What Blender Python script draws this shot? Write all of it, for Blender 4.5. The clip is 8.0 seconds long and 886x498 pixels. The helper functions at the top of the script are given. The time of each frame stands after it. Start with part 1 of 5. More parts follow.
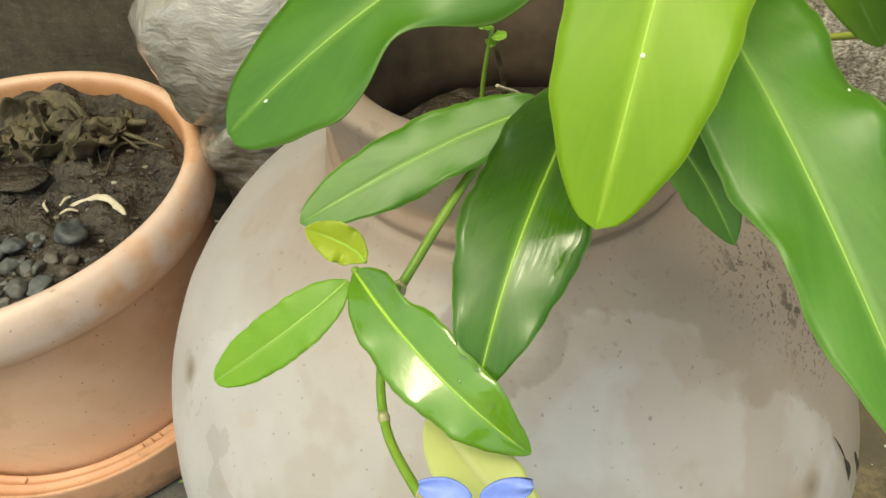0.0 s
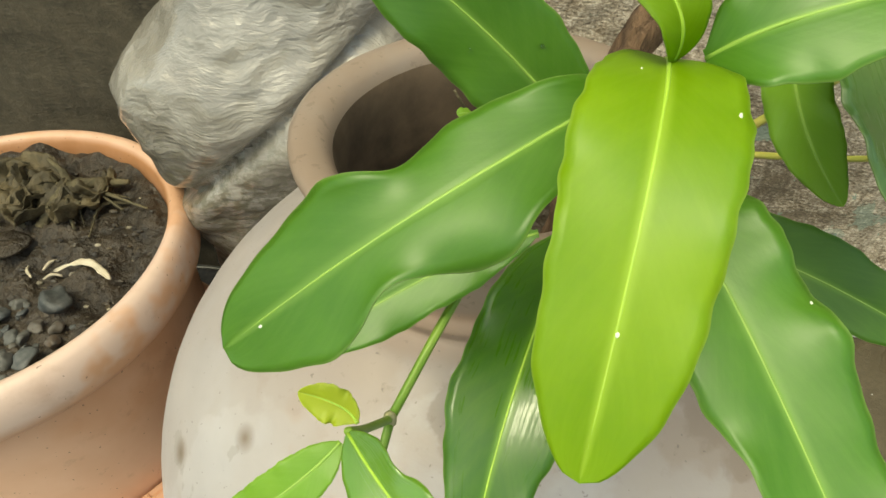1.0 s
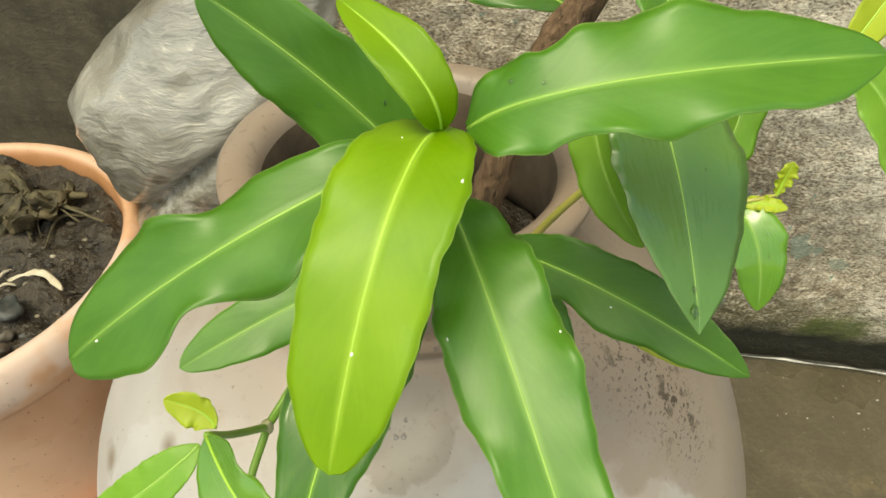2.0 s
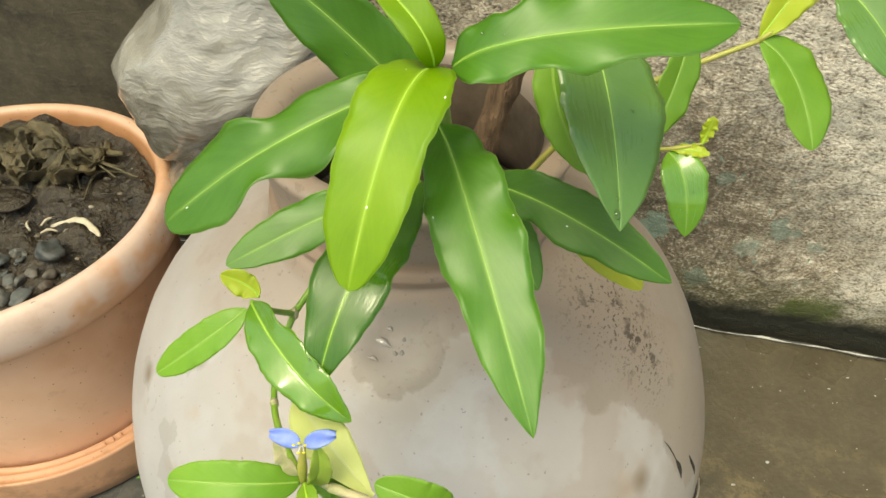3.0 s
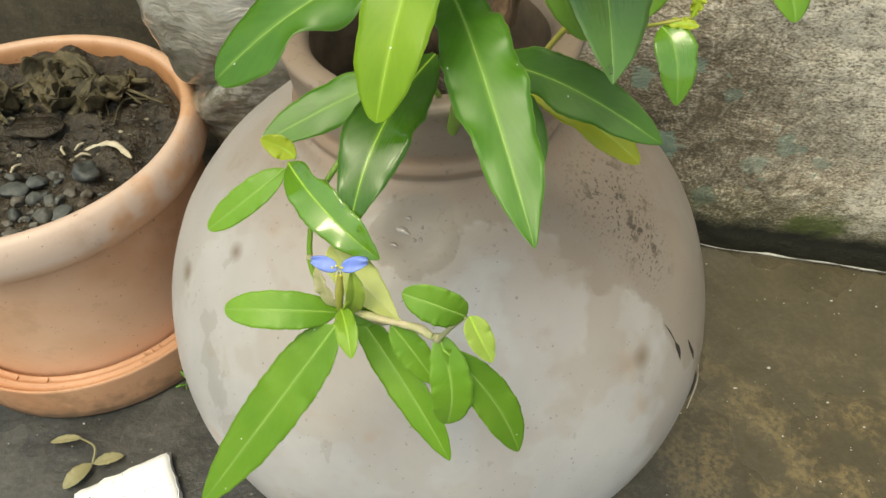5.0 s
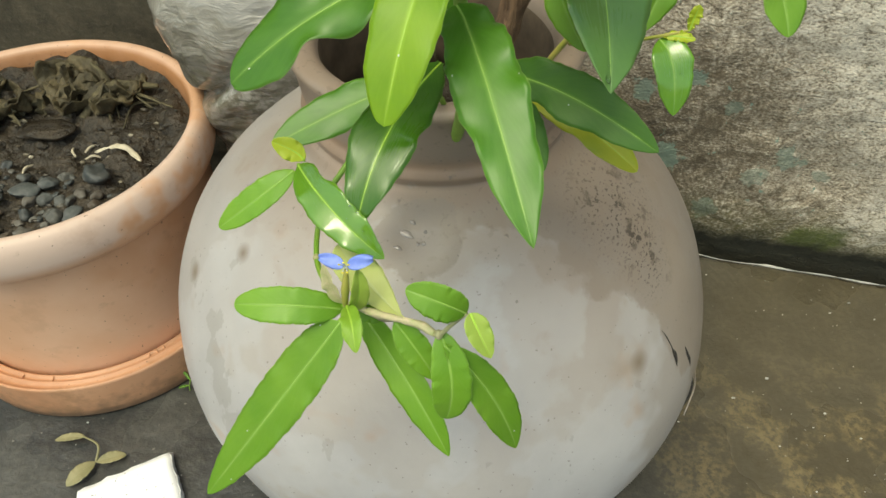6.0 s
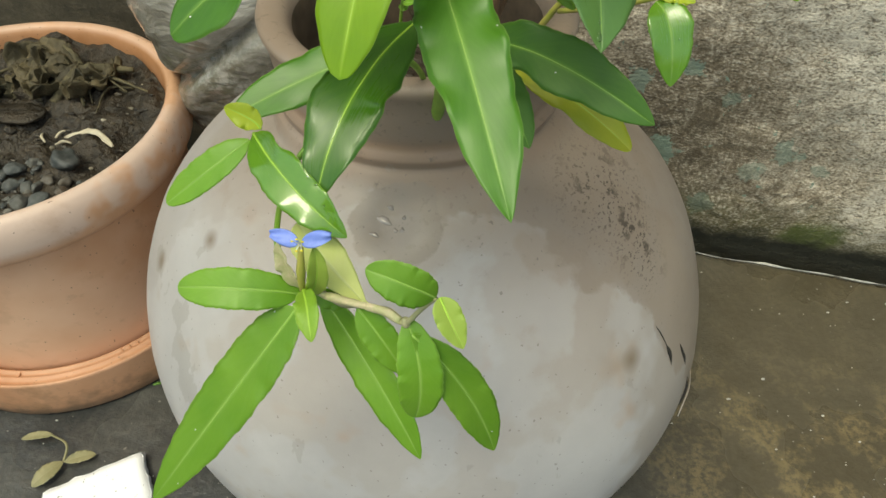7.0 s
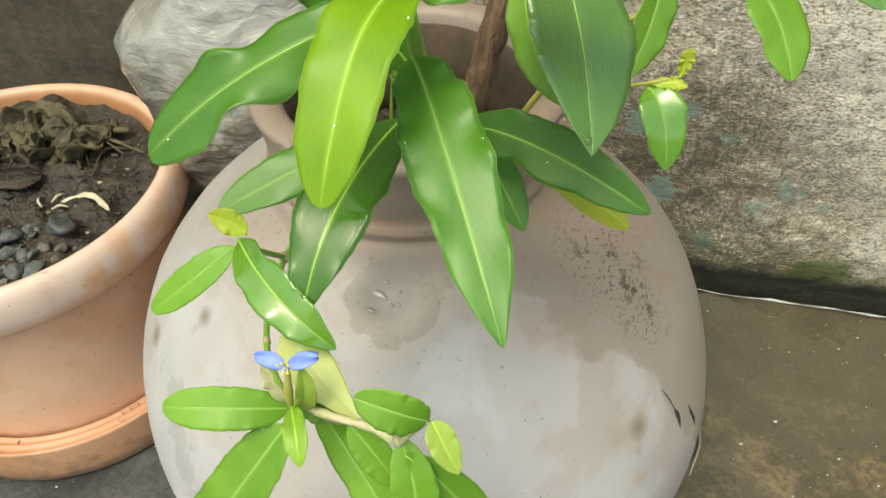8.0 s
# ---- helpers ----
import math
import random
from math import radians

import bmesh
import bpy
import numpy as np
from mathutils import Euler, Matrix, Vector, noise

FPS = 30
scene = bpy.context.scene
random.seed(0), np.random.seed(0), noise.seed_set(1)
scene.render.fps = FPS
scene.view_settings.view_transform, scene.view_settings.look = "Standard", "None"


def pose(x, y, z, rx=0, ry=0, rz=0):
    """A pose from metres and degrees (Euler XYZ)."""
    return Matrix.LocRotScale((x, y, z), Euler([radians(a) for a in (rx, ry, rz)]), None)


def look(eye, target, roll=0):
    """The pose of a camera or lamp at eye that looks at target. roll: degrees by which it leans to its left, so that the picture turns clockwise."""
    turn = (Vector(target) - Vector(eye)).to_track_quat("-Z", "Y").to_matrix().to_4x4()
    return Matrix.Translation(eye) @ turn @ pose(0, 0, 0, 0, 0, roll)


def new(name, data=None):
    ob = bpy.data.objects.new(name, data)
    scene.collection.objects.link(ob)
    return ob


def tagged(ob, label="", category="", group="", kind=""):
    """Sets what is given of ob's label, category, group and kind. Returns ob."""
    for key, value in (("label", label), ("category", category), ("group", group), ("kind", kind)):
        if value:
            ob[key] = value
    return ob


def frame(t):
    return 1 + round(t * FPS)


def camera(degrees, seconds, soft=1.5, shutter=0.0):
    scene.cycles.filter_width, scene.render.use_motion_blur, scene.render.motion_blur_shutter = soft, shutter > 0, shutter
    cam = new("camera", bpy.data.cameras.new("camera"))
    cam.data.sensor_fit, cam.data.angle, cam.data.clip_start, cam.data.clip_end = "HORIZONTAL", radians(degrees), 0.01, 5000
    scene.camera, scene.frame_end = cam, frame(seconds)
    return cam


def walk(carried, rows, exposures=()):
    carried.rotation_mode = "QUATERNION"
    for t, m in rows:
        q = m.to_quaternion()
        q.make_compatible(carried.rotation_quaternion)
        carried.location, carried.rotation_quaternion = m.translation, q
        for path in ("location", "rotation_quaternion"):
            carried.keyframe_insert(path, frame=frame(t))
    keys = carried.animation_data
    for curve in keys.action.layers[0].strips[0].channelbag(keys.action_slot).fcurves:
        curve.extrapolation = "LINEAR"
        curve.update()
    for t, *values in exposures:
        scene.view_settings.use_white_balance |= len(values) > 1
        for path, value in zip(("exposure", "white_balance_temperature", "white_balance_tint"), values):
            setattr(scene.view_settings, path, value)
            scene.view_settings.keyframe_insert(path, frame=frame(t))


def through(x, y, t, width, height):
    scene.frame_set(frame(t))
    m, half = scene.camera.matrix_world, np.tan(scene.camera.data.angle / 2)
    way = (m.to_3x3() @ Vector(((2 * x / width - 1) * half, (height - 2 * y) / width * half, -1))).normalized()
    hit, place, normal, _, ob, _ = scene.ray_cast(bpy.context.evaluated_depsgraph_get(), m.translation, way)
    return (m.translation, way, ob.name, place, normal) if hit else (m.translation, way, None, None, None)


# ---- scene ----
cam = camera(67.9, 8.0)
PATH = [
    (0, (0.0050, -0.0005, 0.4654), (-0.0102, 0.3500, 0.1091), -1.93),
    (0.5, (0.0021, 0.0097, 0.4800), (-0.0113, 0.3637, 0.1272), -3.35),
    (1, (0.0051, 0.0152, 0.4868), (0.0018, 0.3731, 0.1378), -2.24),
    (1.5, (0.0212, 0.0156, 0.4976), (0.0262, 0.3836, 0.1591), -1.16),
    (1.7, (0.0269, 0.0116, 0.4981), (0.0355, 0.3793, 0.1594), -0.06),
    (2.8, (0.0366, -0.0257, 0.5132), (0.0411, 0.3366, 0.1687), 1.30),
    (3, (0.0366, -0.0400, 0.5154), (0.0384, 0.3214, 0.1699), 2.09),
    (3.5, (0.0422, -0.0671, 0.5153), (0.0363, 0.2769, 0.1525), 1.30),
    (4, (0.0364, -0.0779, 0.5132), (0.0246, 0.2615, 0.1462), 0.84),
    (4.5, (0.0380, -0.0721, 0.5110), (0.0318, 0.2603, 0.1376), -0.28),
    (5.8, (0.0353, -0.0840, 0.5185), (0.0233, 0.2547, 0.1508), 0.38),
    (6, (0.0373, -0.0830, 0.5171), (0.0271, 0.2563, 0.1500), 0.56),
    (6.5, (0.0405, -0.0786, 0.5055), (0.0386, 0.2613, 0.1388), 2.05),
    (7, (0.0437, -0.0728, 0.4976), (0.0378, 0.2670, 0.1309), 1.57),
    (7.5, (0.0450, -0.0641, 0.4995), (0.0383, 0.2834, 0.1402), 1.03),
    (8, (0.0466, -0.0527, 0.5087), (0.0366, 0.3000, 0.1545), -0.63),
]
EXPOSURES = [(0.0, 0.20, 7800, -8), (0.5, 0.15, 7850, -8), (1.5, 0.33, 8000, -8), (3.0, 0.36, 7950, -6), (3.5, 0.36, 7850, -5), (4.5, 0.15, 7700, -5), (6.0, 0.06, 7350, -8), (7.0, -0.07, 7250, -8), (7.5, -0.05, 7250, -8), (8.0, 0.37, 7250, -6)]
walk(cam, [(t, look(eye, target, roll)) for t, eye, target, roll in PATH], EXPOSURES)

# ---------------------------------------------------------------- world and light
world = bpy.data.worlds.new("sky")
scene.world = world
world.use_nodes = True
wn = world.node_tree
sky = wn.nodes.new("ShaderNodeTexSky")
sky.sky_type = "NISHITA"
sky.sun_disc = False
sky.sun_elevation = radians(67)
sky.sun_rotation = radians(215)
sky.dust_density = 4.0
sky.ozone_density = 1.0
wn.links.new(sky.outputs[0], wn.nodes["Background"].inputs[0])
wn.nodes["Background"].inputs[1].default_value = 0.235
lamp = bpy.data.lights.new("sun", "SUN")
lamp.energy, lamp.angle, lamp.color = 1.1, radians(22), (1.0, 0.95, 0.86)
sun = new("sun", lamp)
sun.matrix_world = look((-0.55, -0.95, 2.6), (0, 0, 0))


# ---------------------------------------------------------------- materials
def mat(name):
    m = bpy.data.materials.new(name)
    m.use_nodes = True
    nt = m.node_tree
    return m, nt, nt.nodes["Principled BSDF"]


def coords(nt, scale=(1, 1, 1)):
    tc = nt.nodes.new("ShaderNodeTexCoord")
    mp = nt.nodes.new("ShaderNodeMapping")
    mp.inputs["Scale"].default_value = scale
    nt.links.new(tc.outputs["Object"], mp.inputs["Vector"])
    return mp.outputs[0]


def noise_tex(nt, vec, scale, detail=4.0, rough=0.6):
    n = nt.nodes.new("ShaderNodeTexNoise")
    n.inputs["Scale"].default_value = scale
    n.inputs["Detail"].default_value = detail
    n.inputs["Roughness"].default_value = rough
    nt.links.new(vec, n.inputs["Vector"])
    return n.outputs["Fac"]


def ramp(nt, fac, stops, mode="LINEAR"):
    r = nt.nodes.new("ShaderNodeValToRGB")
    r.color_ramp.interpolation = mode
    els = r.color_ramp.elements
    while len(els) < len(stops):
        els.new(0.5)
    for e, (p, c) in zip(els, stops):
        e.position = p
        e.color = (c, c, c, 1) if isinstance(c, (int, float)) else (*c, 1)
    nt.links.new(fac, r.inputs[0])
    return r.outputs[0]


def mix(nt, fac, a, b, mode="MIX"):
    n = nt.nodes.new("ShaderNodeMix")
    n.data_type, n.blend_type = "RGBA", mode
    for sock, v in ((n.inputs[0], fac), (n.inputs[6], a), (n.inputs[7], b)):
        if isinstance(v, bpy.types.NodeSocket):
            nt.links.new(v, sock)
        elif isinstance(v, (int, float)):
            sock.default_value = v
        else:
            sock.default_value = (*v, 1)
    return n.outputs[2]


def math_node(nt, op, a, b=0.0, clamp=False):
    n = nt.nodes.new("ShaderNodeMath")
    n.operation, n.use_clamp = op, clamp
    for sock, v in ((n.inputs[0], a), (n.inputs[1], b)):
        if isinstance(v, bpy.types.NodeSocket):
            nt.links.new(v, sock)
        else:
            sock.default_value = v
    return n.outputs[0]


def bump(nt, height, strength, dist):
    b = nt.nodes.new("ShaderNodeBump")
    b.inputs["Strength"].default_value = strength
    b.inputs["Distance"].default_value = dist
    nt.links.new(height, b.inputs["Height"])
    nt.links.new(b.outputs[0], nt.nodes["Principled BSDF"].inputs["Normal"])


def spot(nt, vec, centre, radius, soft=0.5):
    """1 near a place of the object, falling to 0 at the radius."""
    d = nt.nodes.new("ShaderNodeVectorMath")
    d.operation = "DISTANCE"
    nt.links.new(vec, d.inputs[0])
    d.inputs[1].default_value = centre
    mr = nt.nodes.new("ShaderNodeMapRange")
    mr.inputs["From Min"].default_value = radius
    mr.inputs["From Max"].default_value = radius * (1 - soft)
    nt.links.new(d.outputs["Value"], mr.inputs["Value"])
    return mr.outputs[0]


def leaf_mat(name, dark, light, through, rough=0.42, trans=0.3, coat=0.0, rib=(0.25, 0.45, 0.05), wet=0.0):
    """Leaf blade: mottled green, oblique side veins, a soft pale midrib, a thin pale margin; wet: share of the blade under a film of water."""
    m, nt, p = mat(name)
    v = coords(nt)
    across, along = nt.nodes.new("ShaderNodeAttribute"), nt.nodes.new("ShaderNodeAttribute")
    across.attribute_name, along.attribute_name = "across", "along"
    off = math_node(nt, "ABSOLUTE", across.outputs["Fac"])
    n1, n2 = noise_tex(nt, v, 55, 4), noise_tex(nt, v, 190, 4)
    oblique = nt.nodes.new("ShaderNodeCombineXYZ")
    nt.links.new(math_node(nt, "SUBTRACT", math_node(nt, "MULTIPLY", along.outputs["Fac"], 30.0), math_node(nt, "MULTIPLY", off, 7.0)), oblique.inputs[0])
    nt.links.new(math_node(nt, "MULTIPLY", across.outputs["Fac"], 1.2), oblique.inputs[1])
    veins = noise_tex(nt, oblique.outputs[0], 1.0, 3)
    length = nt.nodes.new("ShaderNodeCombineXYZ")
    nt.links.new(math_node(nt, "MULTIPLY", along.outputs["Fac"], 2.0), length.inputs[0])
    nt.links.new(math_node(nt, "MULTIPLY", across.outputs["Fac"], 16.0), length.inputs[1])
    streak = noise_tex(nt, length.outputs[0], 1.0, 3)
    oi = nt.nodes.new("ShaderNodeObjectInfo")
    col = mix(nt, ramp(nt, n1, [(0.32, 0.0), (0.70, 1.0)]), dark, light)
    col = mix(nt, math_node(nt, "MULTIPLY", ramp(nt, veins, [(0.42, 0.0), (0.62, 1.0)]), 0.11), col, rib)
    col = mix(nt, math_node(nt, "MULTIPLY", ramp(nt, streak, [(0.40, 0.0), (0.70, 1.0)]), 0.06), col, rib)
    col = mix(nt, math_node(nt, "MULTIPLY", ramp(nt, n2, [(0.56, 0.0), (0.72, 1.0)]), 0.25), col, dark)
    strip = nt.nodes.new("ShaderNodeMapRange")
    strip.interpolation_type = "SMOOTHSTEP"
    strip.inputs["From Min"].default_value, strip.inputs["From Max"].default_value = 0.15, 0.015
    nt.links.new(off, strip.inputs["Value"])
    col = mix(nt, math_node(nt, "MULTIPLY", strip.outputs[0], 0.6), col, rib)
    rim = nt.nodes.new("ShaderNodeMapRange")
    rim.inputs["From Min"].default_value, rim.inputs["From Max"].default_value = 0.965, 0.995
    nt.links.new(math_node(nt, "ADD", off, math_node(nt, "MULTIPLY", math_node(nt, "SUBTRACT", n2, 0.5), 0.06)), rim.inputs["Value"])
    pale = tuple(min(0.75, c * 0.5 + k) for c, k in zip(rib, (0.26, 0.30, 0.12)))
    col = mix(nt, math_node(nt, "MULTIPLY", rim.outputs[0], 0.4), col, pale)
    hs = nt.nodes.new("ShaderNodeHueSaturation")
    nt.links.new(col, hs.inputs["Color"])
    nt.links.new(math_node(nt, "ADD", math_node(nt, "MULTIPLY", oi.outputs["Random"], 0.22), 0.9), hs.inputs["Value"])
    nt.links.new(hs.outputs[0], p.inputs["Base Color"])
    r = math_node(nt, "ADD", math_node(nt, "MULTIPLY", n1, 0.16), rough - 0.08)
    if wet:
        film = ramp(nt, math_node(nt, "ADD", math_node(nt, "MULTIPLY", n1, 0.6), math_node(nt, "MULTIPLY", streak, 0.4)), [(0.60 - 0.2 * wet, 0.0), (0.66 - 0.2 * wet, 1.0)])
        r = math_node(nt, "MULTIPLY", r, math_node(nt, "SUBTRACT", 1.0, math_node(nt, "MULTIPLY", film, 0.78)))
    nt.links.new(r, p.inputs["Roughness"])
    p.inputs["Coat Weight"].default_value = coat
    if wet:
        nt.links.new(math_node(nt, "MULTIPLY", r, 0.5), p.inputs["Coat Roughness"])
        p.inputs["Specular IOR Level"].default_value = 0.5 + 0.3 * (wet > 0.5)
    else:
        p.inputs["Coat Roughness"].default_value = max(0.1, rough * 0.9)
    hgt = math_node(nt, "ADD", math_node(nt, "MULTIPLY", streak, 0.10), math_node(nt, "MULTIPLY", veins, 0.14))
    hgt = math_node(nt, "ADD", hgt, math_node(nt, "MULTIPLY", n2, 0.5))
    bump(nt, math_node(nt, "SUBTRACT", hgt, math_node(nt, "MULTIPLY", strip.outputs[0], 0.6)), 0.5, 0.0004)
    tr = nt.nodes.new("ShaderNodeBsdfTranslucent")
    tr.inputs[0].default_value = (*through, 1)
    ms = nt.nodes.new("ShaderNodeMixShader")
    ms.inputs[0].default_value = trans
    nt.links.new(p.outputs[0], ms.inputs[1])
    nt.links.new(tr.outputs[0], ms.inputs[2])
    nt.links.new(ms.outputs[0], nt.nodes["Material Output"].inputs[0])
    return m


def plain_mat(name, a, b, rough=0.6, scale=40, bumps=0.3, dist=0.001, stretch=(1, 1, 1)):
    m, nt, p = mat(name)
    v = coords(nt, stretch)
    n1, n2 = noise_tex(nt, v, scale, 5), noise_tex(nt, v, scale * 0.17, 2)
    col = mix(nt, ramp(nt, math_node(nt, "ADD", math_node(nt, "MULTIPLY", n1, 0.6), math_node(nt, "MULTIPLY", n2, 0.4)), [(0.36, 0.0), (0.64, 1.0)]), a, b)
    nt.links.new(col, p.inputs["Base Color"])
    p.inputs["Roughness"].default_value = rough
    bump(nt, n1, bumps, dist)
    return m


GREEN = leaf_mat("leaf green", (0.056, 0.176, 0.010), (0.095, 0.248, 0.018), (0.25, 0.53, 0.012), 0.40, 0.28, 0.22, (0.22, 0.40, 0.07))
DEEP = leaf_mat("leaf deep green", (0.034, 0.125, 0.005), (0.062, 0.178, 0.010), (0.20, 0.46, 0.010), 0.42, 0.24, 0.35, (0.20, 0.40, 0.03), 0.22)
DARK = leaf_mat("leaf dark green", (0.046, 0.140, 0.009), (0.074, 0.190, 0.016), (0.20, 0.44, 0.012), 0.50, 0.24, 0.1, (0.18, 0.36, 0.04))
LIME = leaf_mat("leaf young lime", (0.160, 0.325, 0.004), (0.255, 0.425, 0.008), (0.44, 0.66, 0.015), 0.45, 0.36, 0.1, (0.42, 0.62, 0.06))
FRESH = leaf_mat("leaf fresh green", (0.140, 0.315, 0.018), (0.215, 0.405, 0.034), (0.38, 0.62, 0.03), 0.45, 0.32, 0.2, (0.30, 0.48, 0.10))
PALE = leaf_mat("leaf pale", (0.60, 0.66, 0.22), (0.70, 0.74, 0.30), (0.72, 0.8, 0.25), 0.5, 0.35, 0.0, (0.72, 0.76, 0.42))
PAPER = plain_mat("papery sheath", (0.36, 0.40, 0.16), (0.60, 0.50, 0.34), 0.55, 330, 0.7, 0.0008)
WETLEAF = leaf_mat("leaf wet", (0.12, 0.29, 0.016), (0.175, 0.37, 0.028), (0.32, 0.60, 0.03), 0.34, 0.28, 0.9, (0.26, 0.46, 0.08), 0.85)
BUD = leaf_mat("leaf bud", (0.21, 0.38, 0.030), (0.29, 0.46, 0.05), (0.40, 0.62, 0.05), 0.42, 0.32, 0.1, (0.44, 0.58, 0.14))
YELLOW = leaf_mat("leaf yellowing", (0.26, 0.33, 0.012), (0.40, 0.42, 0.025), (0.55, 0.55, 0.03), 0.42, 0.3, 0.1, (0.45, 0.45, 0.05))
GREYLEAF = leaf_mat("leaf wet grey green", (0.11, 0.24, 0.045), (0.15, 0.30, 0.065), (0.18, 0.40, 0.05), 0.36, 0.25, 0.6, (0.18, 0.34, 0.09), 0.25)
TIPBUD = leaf_mat("leaf tip bud", (0.42, 0.52, 0.03), (0.54, 0.62, 0.06), (0.62, 0.70, 0.05), 0.42, 0.38, 0.1, (0.58, 0.66, 0.12))
LEMON = leaf_mat("leaf lemon bract", (0.33, 0.46, 0.07), (0.42, 0.54, 0.11), (0.55, 0.70, 0.12), 0.45, 0.42, 0.1, (0.56, 0.62, 0.2))
YSTEM = plain_mat("yellowish stem", (0.30, 0.34, 0.05), (0.44, 0.38, 0.10), 0.4, 120, 0.15)
RIB = plain_mat("midrib", (0.24, 0.42, 0.065), (0.32, 0.50, 0.09), 0.45, 200, 0.1)
RIBPALE = plain_mat("midrib lime", (0.34, 0.56, 0.05), (0.42, 0.62, 0.08), 0.45, 200, 0.1)
STEM = plain_mat("green stem", (0.16, 0.32, 0.03), (0.26, 0.40, 0.06), 0.4, 120, 0.15)
NODE = plain_mat("stem node", (0.34, 0.36, 0.16), (0.48, 0.42, 0.27), 0.5, 150, 0.2)
BARK = plain_mat("bark", (0.05, 0.026, 0.014), (0.24, 0.145, 0.08), 0.85, 260, 1.0, 0.008, (1, 1, 0.16))
PETAL = plain_mat("blue petal", (0.13, 0.21, 0.66), (0.25, 0.34, 0.80), 0.5, 300, 0.15)
ANTHER = plain_mat("yellow anther", (0.75, 0.62, 0.03), (0.85, 0.75, 0.08), 0.5, 300, 0.1)
FILAMENT = plain_mat("pale filament", (0.55, 0.6, 0.5), (0.7, 0.7, 0.75), 0.5, 300, 0.1)
SOIL = plain_mat("wet soil", (0.014, 0.011, 0.007), (0.062, 0.047, 0.030), 0.42, 110, 1.0, 0.007)
def pebble_mat():
    m, nt, p = mat("grey gravel")
    v = coords(nt)
    oi = nt.nodes.new("ShaderNodeObjectInfo")
    n1 = noise_tex(nt, v, 180, 5)
    tone = ramp(nt, oi.outputs["Random"], [(0.0, (0.034, 0.040, 0.040)), (0.45, (0.066, 0.074, 0.072)), (0.75, (0.10, 0.098, 0.084)), (0.9, (0.085, 0.06, 0.038)), (1.0, (0.16, 0.155, 0.135))])
    nt.links.new(mix(nt, ramp(nt, n1, [(0.4, 0.0), (0.75, 0.55)]), tone, (0.19, 0.19, 0.18)), p.inputs["Base Color"])
    p.inputs["Roughness"].default_value = 0.6
    bump(nt, n1, 0.6, 0.001)
    return m


PEBBLE = pebble_mat()


def crumb_mat():
    m, nt, p = mat("earth crumbs")
    geo = nt.nodes.new("ShaderNodeNewGeometry")
    tone = ramp(nt, geo.outputs["Random Per Island"], [(0.0, (0.010, 0.008, 0.006)), (0.6, (0.045, 0.035, 0.022)), (0.85, (0.09, 0.07, 0.042)), (0.97, (0.14, 0.12, 0.08)), (1.0, (0.45, 0.40, 0.30))])
    nt.links.new(tone, p.inputs["Base Color"])
    p.inputs["Roughness"].default_value = 0.45
    return m


CRUMB = crumb_mat()
HUSK = plain_mat("dry husk", (0.42, 0.36, 0.25), (0.62, 0.56, 0.43), 0.7, 150, 0.4)
HEAP = plain_mat("rotting leaf", (0.026, 0.021, 0.010), (0.125, 0.098, 0.048), 0.7, 90, 1.0, 0.003)
ROOT = plain_mat("dry root", (0.030, 0.025, 0.012), (0.15, 0.125, 0.065), 0.8, 130, 1.0, 0.003)


def foam_mat():
    m, nt, p = mat("white foam")
    v = coords(nt)
    n1 = noise_tex(nt, v, 300, 4)
    col = mix(nt, n1, (0.86, 0.86, 0.87), (0.93, 0.93, 0.93))
    spots = ramp(nt, noise_tex(nt, v, 260, 2), [(0.675, 0.0), (0.70, 1.0)])
    nt.links.new(mix(nt, math_node(nt, "MULTIPLY", spots, 0.85), col, (0.10, 0.09, 0.08)), p.inputs["Base Color"])
    p.inputs["Roughness"].default_value = 0.55
    bump(nt, n1, 0.3, 0.0006)
    return m


WHITE = foam_mat()
FALLEN = plain_mat("withered leaf", (0.20, 0.19, 0.09), (0.30, 0.27, 0.14), 0.45, 90, 0.3)
CRACK = plain_mat("open crack", (0.012, 0.011, 0.010), (0.03, 0.026, 0.022), 0.9, 200, 0.4)
SPECK = plain_mat("white scar", (0.62, 0.66, 0.52), (0.78, 0.80, 0.70), 0.5, 300, 0.1)
# the pot mouth's inner shade is put into this dark brown
INNER = plain_mat("clay in mouth shade", (0.060, 0.042, 0.026), (0.150, 0.105, 0.066), 0.8, 60, 0.4)
GRIT = plain_mat("pale grit", (0.35, 0.34, 0.31), (0.6, 0.58, 0.54), 0.6, 200, 0.3)


def water_mat():
    m, nt, p = mat("water")
    p.inputs["Base Color"].default_value = (1, 1, 1, 1)
    p.inputs["Roughness"].default_value = 0.02
    p.inputs["Transmission Weight"].default_value = 1.0
    p.inputs["IOR"].default_value = 1.33
    return m


WATER = water_mat()


def film_mat():
    """Clay under a thin film of standing water."""
    m, nt, p = mat("wet clay film")
    n = noise_tex(nt, coords(nt), 120, 3)
    nt.links.new(mix(nt, n, (0.20, 0.165, 0.14), (0.30, 0.265, 0.24)), p.inputs["Base Color"])
    p.inputs["Roughness"].default_value = 0.06
    p.inputs["IOR"].default_value = 1.55
    p.inputs["Coat Weight"].default_value = 1.0
    p.inputs["Coat Roughness"].default_value = 0.02
    return m


FILM = film_mat()


